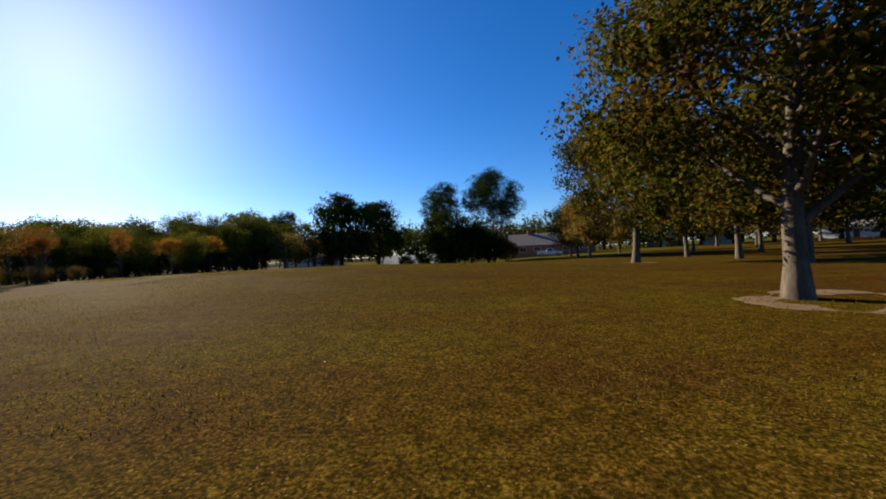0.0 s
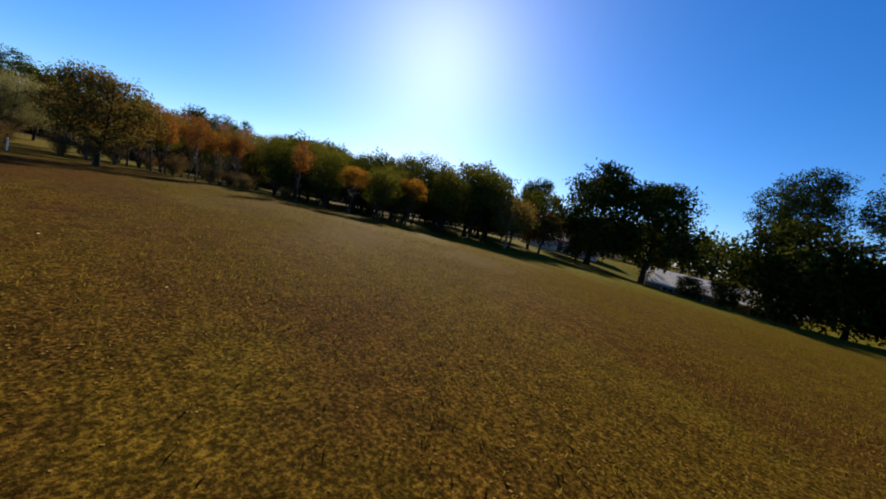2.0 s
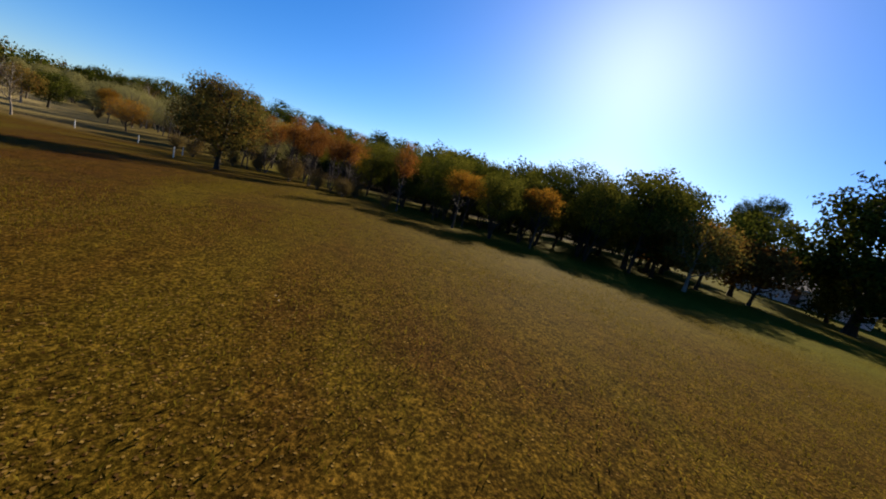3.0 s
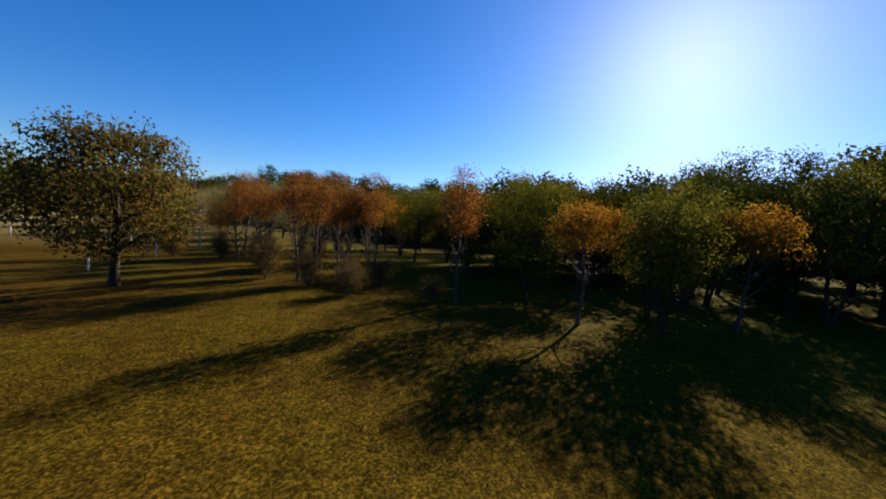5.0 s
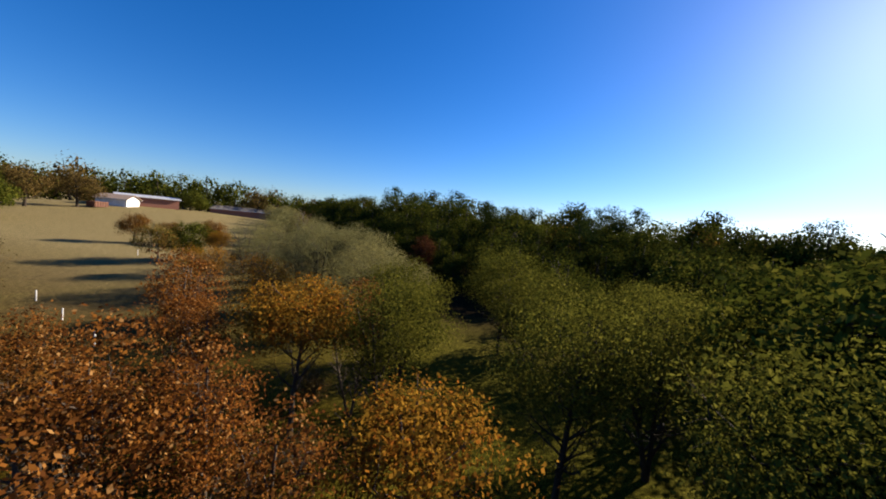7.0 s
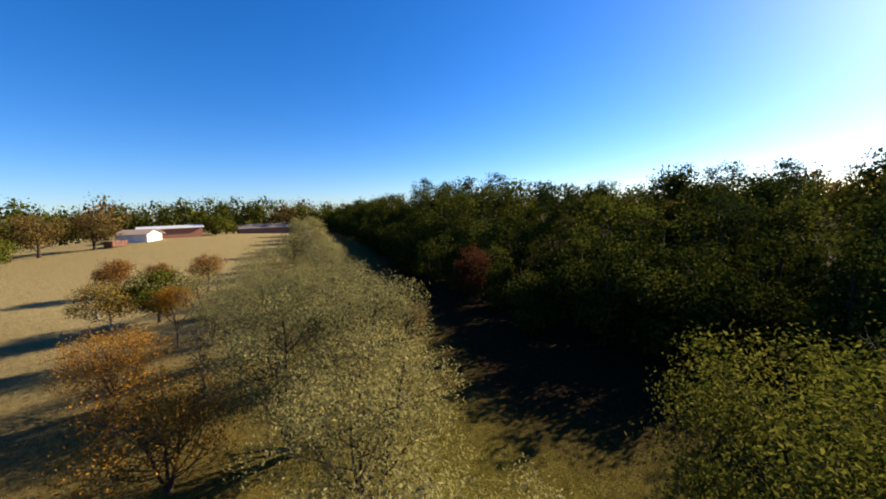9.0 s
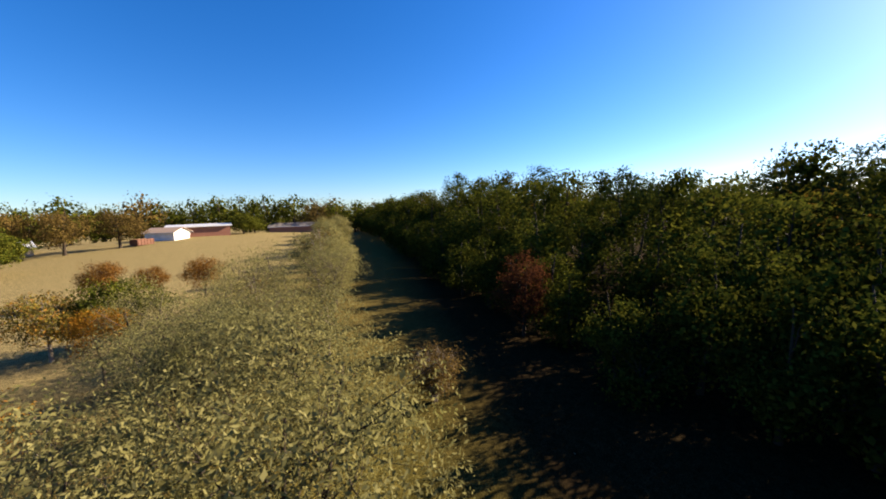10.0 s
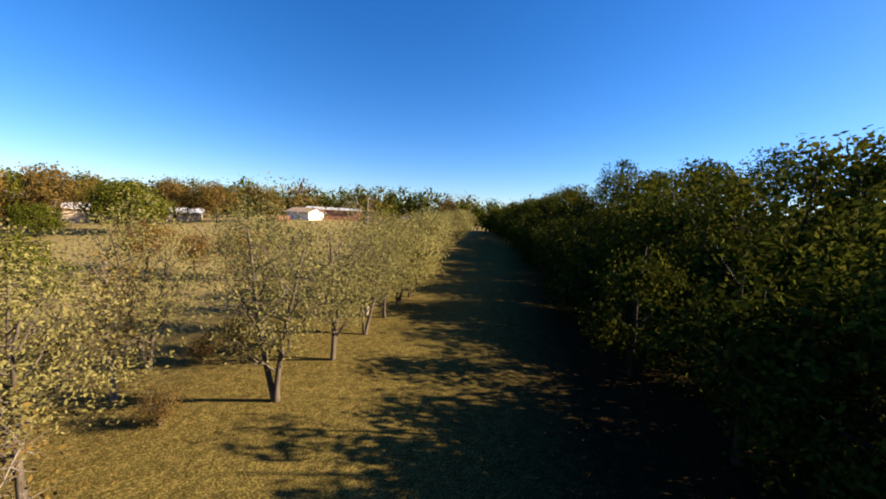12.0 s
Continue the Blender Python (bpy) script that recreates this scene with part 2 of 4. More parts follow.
METAL_ROOF = plain_material("metal_roof", (0.35, 0.35, 0.36), (0.5, 0.5, 0.5), 1.5, 0.35)
WINDOW_GLASS = plain_material("window_glass", (0.015, 0.018, 0.02), (0.03, 0.035, 0.04), 1.0, 0.08)
TRIM = plain_material("white_trim", (0.65, 0.64, 0.6), (0.78, 0.77, 0.74), 4.0, 0.5)
DOOR_PAINT = plain_material("door_paint", (0.1, 0.05, 0.03), (0.16, 0.08, 0.05), 3.0, 0.5)
CAR_WHITE = plain_material("white_car_paint", (0.7, 0.7, 0.7), (0.8, 0.8, 0.8), 1.0, 0.2)
RUBBER = plain_material("tyre_rubber", (0.012, 0.012, 0.012), (0.03, 0.03, 0.03), 20.0, 0.8)
CHROME = plain_material("steel_rim", (0.4, 0.4, 0.42), (0.6, 0.6, 0.6), 6.0, 0.3)
RED_GLASS = plain_material("red_lamp_glass", (0.3, 0.01, 0.01), (0.4, 0.02, 0.02), 3.0, 0.2)
RUST_STEEL = plain_material("rusty_steel", (0.07, 0.03, 0.02), (0.15, 0.065, 0.035), 3.0, 0.7)
SOIL = plain_material("bare_soil", (0.07, 0.042, 0.018), (0.14, 0.092, 0.048), 2.5, 0.95, 0.02)
POST_WHITE = plain_material("white_plastic", (0.6, 0.58, 0.52), (0.75, 0.73, 0.68), 8.0, 0.5)

# ---------------------------------------------------------------- ground


def height(x, y):
    def hill(cx, cy, r, a):
        return a * math.exp(-((x - cx) ** 2 + (y - cy) ** 2) / (2 * r * r))
    return (hill(-6, 34, 14, 1.0) + hill(-29, 33, 9, 0.5) + hill(30, 55, 30, -0.6) + hill(4, 4, 12, -0.5) + hill(-4, 96, 13, -2.2)
            + hill(-44, 6, 9, -0.4) + hill(-110, -82, 32, 3.8) + hill(-64, 16, 10, 0.7))


def link_mesh(name, verts, faces, mat, parent=None, label="", smooth=False):
    mesh = bpy.data.meshes.new(name)
    mesh.from_pydata(verts, [], faces)
    mesh.materials.append(mat)
    if smooth:
        mesh.shade_smooth()
    ob = new(name, mesh)
    if parent is not None:
        ob.parent = parent
    if label:
        ob["label"] = label
    return ob


def part(name, bm, mat, parent, label=""):
    mesh = bpy.data.meshes.new(name)
    bm.to_mesh(mesh)
    bm.free()
    mesh.materials.append(mat)
    ob = new(name, mesh)
    ob.parent = parent
    if label:
        ob["label"] = label
    return ob


def build_ground():
    n = 220
    steps = [math.sinh(5.6 * (2 * i / n - 1)) / math.sinh(5.6) * 2600 for i in range(n + 1)]
    xs = [s - 30 for s in steps]
    ys = [s + 25 for s in steps]
    verts = [(x, y, height(x, y)) for y in ys for x in xs]
    faces = [(j * (n + 1) + i, j * (n + 1) + i + 1, (j + 1) * (n + 1) + i + 1, (j + 1) * (n + 1) + i) for j in range(n) for i in range(n)]
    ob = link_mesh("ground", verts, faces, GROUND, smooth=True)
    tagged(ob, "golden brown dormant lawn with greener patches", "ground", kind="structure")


build_ground()

# ---------------------------------------------------------------- trees


def add_tube(verts, faces, points, radii, sides):
    """A tapered limb along points."""
    start = len(verts)
    for k, (p, r) in enumerate(zip(points, radii)):
        ahead = points[min(k + 1, len(points) - 1)] - points[max(k - 1, 0)]
        ahead = ahead / (np.linalg.norm(ahead) + 1e-9)
        side = np.cross(ahead, (0.31, 0.95, 0.05) if abs(ahead[1]) < 0.9 else (1.0, 0.1, 0.0))
        side /= np.linalg.norm(side) + 1e-9
        other = np.cross(ahead, side)
        for s in range(sides):
            a = 2 * math.pi * s / sides
            verts.append(tuple(p + r * (math.cos(a) * side + math.sin(a) * other)))
    for k in range(len(points) - 1):
        for s in range(sides):
            a, b = start + k * sides + s, start + k * sides + (s + 1) % sides
            faces.append((a, b, b + sides, a + sides))


def limb_path(rng, base, way, length, count, bend, rise):
    points = [np.array(base, float)]
    way = np.array(way, float)
    for _ in range(count):
        way = way + rng.normal(0, bend, 3) + (0, 0, rise)
        way /= np.linalg.norm(way)
        points.append(points[-1] + way * length / count)
    return points


def envelope(kind, u):
    """Radius of the crown, 0 to 1, at u from its foot to its top."""
    if kind == "round":
        return np.sqrt(np.clip(1 - (2 * u - 0.95) ** 2 / 1.1, 0, 1))
    if kind == "oval":
        return np.clip(np.sin(np.pi * np.clip(u * 0.93 + 0.07, 0, 1)) ** 0.7, 0, 1)
    if kind == "spread":
        return np.clip(np.where(u < 0.3, 0.75 + u * 0.83, np.sqrt(np.clip(1 - ((u - 0.3) / 0.72) ** 2, 0, 1))), 0, 1)
    if kind == "cone":
        return np.clip(1.02 - u * 0.95, 0, 1) * np.clip(u * 9 + 0.25, 0, 1)
    return np.sqrt(np.clip(1 - (2 * u - 1) ** 2, 0, 1))


def blades(rng, mid, facing, size, slim, loose):
    """Corners of one leaf blade at each place, turned roughly to face the given way."""
    n = len(mid)
    normal = facing + rng.normal(0, loose, (n, 3))
    along = np.cross(normal, rng.normal(0, 1, (n, 3)))
    along /= np.linalg.norm(along, axis=1)[:, None] + 1e-9
    across = np.cross(along, normal)
    across /= np.linalg.norm(across, axis=1)[:, None] + 1e-9
    long = size * rng.uniform(0.6, 1.3, (n, 1))
    return np.stack([mid - along * long * 0.5, mid + across * long * slim, mid + along * long * 0.55, mid - across * long * slim], 1)


def leaves(rng, kind, foot, top, radius, clumps, per_clump, spread, size, hollow, ragged, extra=(), core=0, slim=0.3):
    """Corners of many small leaf blades, in clumps over the boughs' round masses inside the crown."""
    count = int(np.clip(clumps / 20, 18, 46))
    u, a, r = [], [], []
    while len(u) < count:
        v = rng.uniform(0, 1)
        if rng.uniform(0, 1) < max(float(envelope(kind, np.array(v))), 0.12):
            u.append(v)
            a.append(2.399 * len(u) + rng.uniform(-0.5, 0.5))
            r.append(rng.uniform(hollow, 1) ** 0.5)
    u, a, r = np.array(u), np.array(a), np.array(r)
    bough = radius * count ** (-1 / 3) * (0.92 + 0.5 * hollow) * rng.uniform(0.65, 1.3, count)
    out = np.clip(envelope(kind, u) * radius * (1 + ragged * rng.uniform(-0.6, 0.35, count)) - bough * 0.8, 0, None) * r
    heart = np.stack([np.cos(a) * out, np.sin(a) * out, foot + bough * 0.6 + u * (top - foot - 1.4 * bough)], 1)
    pick = rng.choice(count, clumps, p=bough ** 2 / np.sum(bough ** 2))
    outward = heart * (1, 1, 0) / (np.linalg.norm(heart[:, :2], axis=1)[:, None] + 0.3)
    way = rng.normal(0, 1, (clumps, 3)) + 0.55 * outward[pick] + (0, 0, 0.3)
    way /= np.linalg.norm(way, axis=1)[:, None]
    centres = heart[pick] + way * (1, 1, 0.8) * (bough[pick] * rng.uniform(0.45, 1.0, clumps) ** 0.6)[:, None]
    if len(extra):
        extra = np.array([list(e) for e in extra])
        centres = np.concatenate([centres, extra])
        more = extra * (1, 1, 0) + (0, 0, 0.4)
        way = np.concatenate([way, more / np.linalg.norm(more, axis=1)[:, None]])
    n = len(centres) * per_clump
    mid = np.repeat(centres, per_clump, 0) + np.clip(rng.normal(0, 1, (n, 3)), -1.9, 1.9) * spread * (1, 1, 0.75)
    corners = blades(rng, mid, np.repeat(way, per_clump, 0), size, slim, 0.55)
    if core:
        pick = rng.choice(count, core, p=bough ** 3 / np.sum(bough ** 3))
        way = rng.normal(0, 1, (core, 3))
        way /= np.linalg.norm(way, axis=1)[:, None]
        mid = heart[pick] + way * (bough[pick] * rng.uniform(0.1, 0.68, core))[:, None]
        corners = np.concatenate([corners, blades(rng, mid, way, min(size * 1.5, radius * 0.15), 0.36, 0.5)])
    return corners.reshape(-1, 3)


def leaf_mesh(name, corners, mat):
    mesh = bpy.data.meshes.new(name)
    n = len(corners) // 4
    mesh.vertices.add(4 * n)
    mesh.vertices.foreach_set("co", corners.astype(np.float32).ravel())
    mesh.loops.add(4 * n)
    mesh.loops.foreach_set("vertex_index", np.arange(4 * n, dtype=np.int32))
    mesh.polygons.add(n)
    mesh.polygons.foreach_set("loop_start", np.arange(0, 4 * n, 4, dtype=np.int32))
    mesh.polygons.foreach_set("loop_total", np.full(n, 4, dtype=np.int32))
    mesh.update()
    mesh.materials.append(mat)
    return mesh


def make_tree(seed, tall, radius, fork, trunk_r, kind, leaf_mat, bark, clumps, per_clump, size, spread=0.3, hollow=0.25, ragged=0.3,
              stems=1, limbs=9, lean=0.03, twig_rings=2, rise=0.12, name="tree", crown_foot=None, core=0, sides=8, slim=0.3):
    """One tree at the origin: trunk with limbs and twigs, and a crown of single leaves."""
    rng = np.random.default_rng(seed)
    verts, faces, tips = [], [], []
    foot = fork if crown_foot is None else crown_foot

    def inside(p):
        u = (p[2] - foot) / (tall - foot)
        return u < 0.96 and math.hypot(p[0], p[1]) < radius * max(float(envelope(kind, np.array(np.clip(u, 0, 1)))), 0.75 if u < 0.3 else 0.1)

    for stem in range(stems):
        a = rng.uniform(0, 6.28)
        out = 0.0 if stems == 1 else rng.uniform(0.14, 0.3)
        way = (math.cos(a) * out + rng.normal(0, lean), math.sin(a) * out + rng.normal(0, lean), 1)
        top = tall * rng.uniform(0.8, 0.93) if stems == 1 else tall * rng.uniform(0.62, 0.85)
        r0 = trunk_r / math.sqrt(stems)
        path = limb_path(rng, (0, 0, -0.1), way, top, 9, 0.045, 0.05)
        radii = [r0 * (1.35 if k == 0 else 1.0) * (1 - 0.093 * k) + 0.008 for k in range(10)]
        add_tube(verts, faces, path, radii, sides)
        for k in range(limbs):
            f = fork / tall + (0.86 - fork / tall) * (k + rng.uniform(0, 0.8)) / limbs
            at = f * 9
            i = min(int(at), 8)
            base = path[i] + (path[i + 1] - path[i]) * (at - i)
            turn = k * 2.4 + rng.uniform(-0.4, 0.4)
            u = np.clip((base[2] - foot) / (tall - foot), 0.02, 1)
            reach = radius * 0.82 * (0.35 + 0.65 * float(envelope(kind, np.array(u)))) * rng.uniform(0.75, 1.0)
            limb = limb_path(rng, base, (math.cos(turn), math.sin(turn), rng.uniform(0.25, 0.8)), reach, 5, 0.13, rise)
            thick = max(radii[i] * 0.5, 0.014)
            if not inside(limb[-1]):
                continue
            add_tube(verts, faces, limb, [thick * (1 - 0.16 * m) + 0.004 for m in range(6)], 5)
            tips.append(limb[-1])
            for ring in range(twig_rings):
                for m in (2, 3, 4, 5):
                    twig = limb_path(rng, limb[m], rng.normal(0, 1, 3) + (math.cos(turn), math.sin(turn), 0.5), reach * rng.uniform(0.25, 0.5), 3, 0.2, 0.05)
                    if not inside(twig[-1]):
                        continue
                    add_tube(verts, faces, twig, [thick * 0.4, thick * 0.3, thick * 0.2, 0.004], 3)
                    tips.append(twig[-1])
    tree = new(name)
    link_mesh("trunk", verts, faces, bark, tree, smooth=True)
    tips = [p for p in tips if foot < p[2] < tall * 0.97 and math.hypot(p[0], p[1]) < radius * 0.92 * float(envelope(kind, np.array((p[2] - foot) / (tall - foot))))]
    if clumps:
        crown = new("crown", leaf_mesh("crown", leaves(rng, kind, foot, tall, radius, clumps, per_clump, spread, size, hollow, ragged, tips, core, slim), leaf_mat))
        crown.parent = tree
    return tree


def spot(x, y, turn=0.0, scale=1.0, tilt=0.0, wide=1.0):
    return Matrix.LocRotScale((x, y, height(x, y) - 0.03), Euler((radians(tilt), 0, radians(turn))), (scale * wide, scale * wide, scale))


def plant(tree, places, label, category="tree", group=""):
    """Stands the first tree at the first place and copies of it at the others."""
    tagged(tree, label, category, group)
    for k, (x, y, turn, scale) in enumerate(places):
        m = spot(x, y, turn, scale)
        if k == 0:
            first = m
        else:
            copy_thing(tree, m)
    tree.matrix_basis = first


# ---------------------------------------------------------------- park side of the field
oak_near = make_tree(11, 10.6, 5.4, 2.2, 0.26, "spread", OAK_LEAF, BARK_GREY, 2100, 17, 0.15, 0.22, 0.5, 0.16, limbs=17, name="oak_tree", crown_foot=1.9, core=4200)
plant(oak_near, [(12.3, 17.8, 0, 1.0)], "broad oak with green and rusty leaves in a ring of dirt", group="park oaks")
oak_tall = make_tree(12, 14.0, 6.1, 2.9, 0.27, "round", OAK_LEAF, BARK_GREY, 1700, 16, 0.22, 0.28, 0.55, 0.13, limbs=17, name="oak_tree", crown_foot=2.6, core=3000)
plant(oak_tall, [(18.2, 38.5, 40, 1.0)], "tall dense oak with a domed green crown on the lawn", group="park oaks")
oak_back = make_tree(13, 14.0, 5.2, 2.3, 0.24, "spread", OAK_LEAF, BARK_GREY, 380, 12, 0.42, 0.42, 0.35, 0.25, limbs=10, twig_rings=1, name="oak_tree", crown_foot=2.4, core=600)
plant(oak_back, [(30.0, 51.5, 0, 1.0), (40.3, 54.3, 70, 1.0), (38.7, 64.6, 140, 0.95), (23.3, 29.7, 210, 0.95), (28.0, 41.0, 300, 1.0), (36, 30, 20, 1.0), (46, 38, 20, 1.0), (50, 47, 90, 1.0), (57.4, 87.2, 300, 1.0), (62, 66, 33, 1.05), (75, 84, 60, 1.0), (70, 52, 200, 1.0), (52, 70, 120, 1.0), (93, 117, 10, 1.0)],
      "oak with a dark crown among others in the park", group="park oaks")
oak_gold = make_tree(14, 12.0, 4.4, 2.2, 0.22, "spread", MIXED_LEAF, BARK_GREY, 520, 13, 0.33, 0.38, 0.35, 0.18, limbs=11, twig_rings=1, name="oak_tree", crown_foot=2.0, core=600)
plant(oak_gold, [(23.7, 65.3, 0, 0.95), (23.6, 71.0, 100, 0.93), (24.9, 79.7, 210, 0.95), (36, 84, 33, 0.9)], "oak with an olive yellow crown at the field's edge", group="park oaks")

# ---------------------------------------------------------------- trees before the houses
oak_dark = make_tree(15, 11.5, 4.8, 1.8, 0.3, "spread", FOREST_LEAF, BARK_DARK, 800, 13, 0.33, 0.34, 0.3, 0.5, limbs=13, name="oak_tree", crown_foot=1.0, core=800)
plant(oak_dark, [(-22, 82, 0, 1.45), (-14.5, 84, 140, 1.38)], "dark oak with an uneven crown before a house", group="yard trees")
bush_tree = make_tree(16, 8.0, 4.6, 0.8, 0.22, "round", FOREST_LEAF, BARK_DARK, 560, 12, 0.32, 0.34, 0.3, 0.5, limbs=10, twig_rings=1, name="yard_tree", crown_foot=0.1, core=600)
plant(bush_tree, [(1.0, 79, 0, 1.5), (5.5, 82, 90, 1.15), (9.0, 83, 30, 0.95), (-26.5, 88, 200, 0.9), (0.5, 84, 170, 1.2), (-5.0, 84.5, 40, 0.5), (-8.8, 85.2, 130, 0.42), (13.5, 86, 250, 0.55)], "dense dark green yard tree reaching to the ground", group="yard trees")
red_yard = make_tree(17, 4.6, 2.6, 0.9, 0.12, "round", RUSSET_LEAF, BARK_DARK, 330, 12, 0.22, 0.26, 0.3, 0.4, limbs=9, twig_rings=1, name="maple_tree", crown_foot=0.7, core=200)
plant(red_yard, [(12.6, 82.5, 0, 1.0), (-28.0, 63.0, 60, 1.45), (-26.5, 67.0, 140, 1.4), (-24.0, 70.5, 220, 1.3), (56, 68, 100, 1.4)], "small maple with dull russet leaves", group="red maples")
pine = make_tree(21, 21.4, 7.4, 9.0, 0.36, "round", NEEDLE, BARK_DARK, 900, 26, 0.32, 0.36, 0.4, 0.6, stems=3, limbs=8, name="pine_tree", crown_foot=8.2, core=1200, slim=0.2)
plant(pine, [(10.7, 88.3, 0, 1.02)], "tall pine with a domed crown and forked bare stems", group="pines")
pine_thin = make_tree(22, 19.5, 5.6, 10.0, 0.3, "round", NEEDLE, BARK_DARK, 480, 26, 0.32, 0.36, 0.5, 0.7, stems=2, limbs=7, name="pine_tree", crown_foot=9.0, core=450, slim=0.2)
plant(pine_thin, [(-0.5, 88, 0, 1.04), (-38.0, 90, 80, 0.74), (-45, 99, 190, 0.7)], "tall pine with an open crown behind a dark yard tree", group="pines")

# ---------------------------------------------------------------- lone tree and the row of autumn trees
lone = make_tree(31, 6.2, 3.3, 1.3, 0.16, "round", MIXED_LEAF, BARK_DARK, 1150, 14, 0.13, 0.2, 0.3, 0.3, limbs=16, name="field_tree", crown_foot=0.95, core=700)
plant(lone, [(-25.4, 27.1, 0, 0.83)], "rounded tree with olive and gold leaves on the lawn")

SLIM = "slim autumn tree with orange brown leaves and bare lower twigs"
orange = [make_tree(40 + k, 5.4, 1.25, 1.0, 0.06, "oval", ORANGE_LEAF, TWIG_BARK, 330, 12, 0.062, 0.13, 0.1, 0.6, stems=1 + k % 2, limbs=22, twig_rings=3, rise=0.28, name="orange_tree", crown_foot=2.6, slim=0.34) for k in range(3)]
plant(orange[0], [(-27.6, 31.8, 0, 0.84), (-31.9, 31.6, 90, 0.93), (-38.2, 25.3, 170, 1.1), (-33.6, 30.0, 20, 1.01), (-37.2, 27.0, 220, 0.9)], SLIM, group="autumn trees")
plant(orange[1], [(-28.4, 34.3, 200, 0.86), (-33.9, 28.0, 120, 0.89), (-28.0, 33.2, 75, 0.83), (-40.8, 29.8, 310, 0.95)], SLIM, group="autumn trees")
plant(orange[2], [(-25.2, 37.5, 0, 0.85), (-34.2, 30.9, 20, 0.89), (-34.4, 26.6, 140, 0.85), (-29.9, 31.7, 250, 0.83), (-33.5, 32.9, 100, 0.85)], SLIM, group="autumn trees")
gold = make_tree(50, 5.2, 2.0, 1.6, 0.08, "spread", GOLD_LEAF, TWIG_BARK, 620, 12, 0.082, 0.15, 0.15, 0.5, limbs=15, twig_rings=3, name="gold_tree", crown_foot=2.9, slim=0.36)
plant(gold, [(-23.8, 41.0, 0, 0.74), (-25.0, 47.6, 70, 0.9), (-28.6, 43.4, 140, 0.83), (-35.0, 34.0, 60, 0.84), (-38.9, 28.9, 200, 0.98), (-57.6, 5.6, 90, 0.82)], "small tree with golden yellow leaves", group="autumn trees")

# ---------------------------------------------------------------- olive green trees along the strip
OLIVE = "spreading tree with fine olive green leaves"
willow = [make_tree(60 + k, 6.3, 2.8, 0.9, 0.13, "round", WILLOW_LEAF, BARK_DARK, 1300, 15, 0.078, 0.16, 0.25, 0.5, stems=3, limbs=9, name="olive_tree", crown_foot=1.2, core=700, slim=0.2) for k in range(2)]
plant(willow[0], [(-54.0, 22.5, 100, 1.08), (-57.2, 18.6, 200, 1.0), (-49.2, 25.8, 70, 1.0)], OLIVE, group="olive trees")
plant(willow[1], [(-51.6, 21.0, 120, 1.0), (-56.2, 15.8, 60, 0.92), (-46.0, 28.6, 10, 0.92)], OLIVE, group="olive trees")
olive = [make_tree(67 + k, 6.3, 2.5, 0.9, 0.13, "round", OLIVE_LEAF, BARK_DARK, 1080, 13, 0.088, 0.2, 0.25, 0.45, stems=3, limbs=9, name="olive_tree", crown_foot=2.3, core=600, slim=0.24) for k in range(2)]
plant(olive[0], [(-35.9, 39.6, 30, 0.98), (-40.3, 31.2, 150, 0.9), (-44.8, 30.0, 60, 0.9), (-49.0, 40.2, 250, 0.9), (-46.0, 35.4, 200, 0.95)], OLIVE, group="olive trees")
plant(olive[1], [(-31.4, 42.0, 80, 0.95), (-39.5, 36.5, 0, 0.94), (-41.6, 39.2, 120, 0.98), (-50.0, 33.8, 10, 1.03), (-45.0, 40.6, 200, 0.93)], OLIVE, group="olive trees")
sparse = make_tree(64, 5.6, 2.3, 1.2, 0.1, "oval", WILLOW_LEAF, BARK_GREY, 460, 10, 0.09, 0.2, 0.2, 0.5, stems=2, limbs=11, twig_rings=3, rise=0.2, name="olive_tree", crown_foot=1.3, slim=0.22)
plant(sparse, [(-68.7, 8.9, 0, 1.14), (-71.3, 6.8, 100, 1.12), (-73.8, 4.7, 200, 1.1), (-76.2, 2.6, 300, 1.08), (-66.0, 4.0, 50, 1.1), (-70.0, 1.5, 90, 1.12), (-62.8, 6.6, 150, 0.95), (-58.6, 7.6, 220, 1.0), (-60.6, 9.6, 20, 0.85), (-64.2, 10.2, 330, 0.9), (-60.4, 14.6, 100, 0.85), (-57.0, 11.6, 60, 0.8)], "thin tree with sparse pale olive leaves and bare twigs", group="olive trees")
low = make_tree(66, 6.2, 2.6, 0.9, 0.13, "round", WILLOW_LEAF, BARK_DARK, 240, 11, 0.2, 0.25, 0.25, 0.45, stems=2, limbs=8, twig_rings=1, name="olive_tree", crown_foot=0.9, core=200, slim=0.25)
far_row = [(-78.6, 0.4, 0, 1.0), (-84.4, -5.3, 20, 1.08)]
far_row += [(-80.5 - 3.6 * k + 1.3 * math.sin(k * 2.1), -2.5 - 3.25 * k + 1.5 * math.cos(k * 1.7) - (2.5 if k % 2 else 0), 77 * k, 0.94 + 0.2 * (k % 3) / 2) for k in range(16)]
plant(low, far_row, "olive green tree in a row beside the mown strip", group="olive trees")

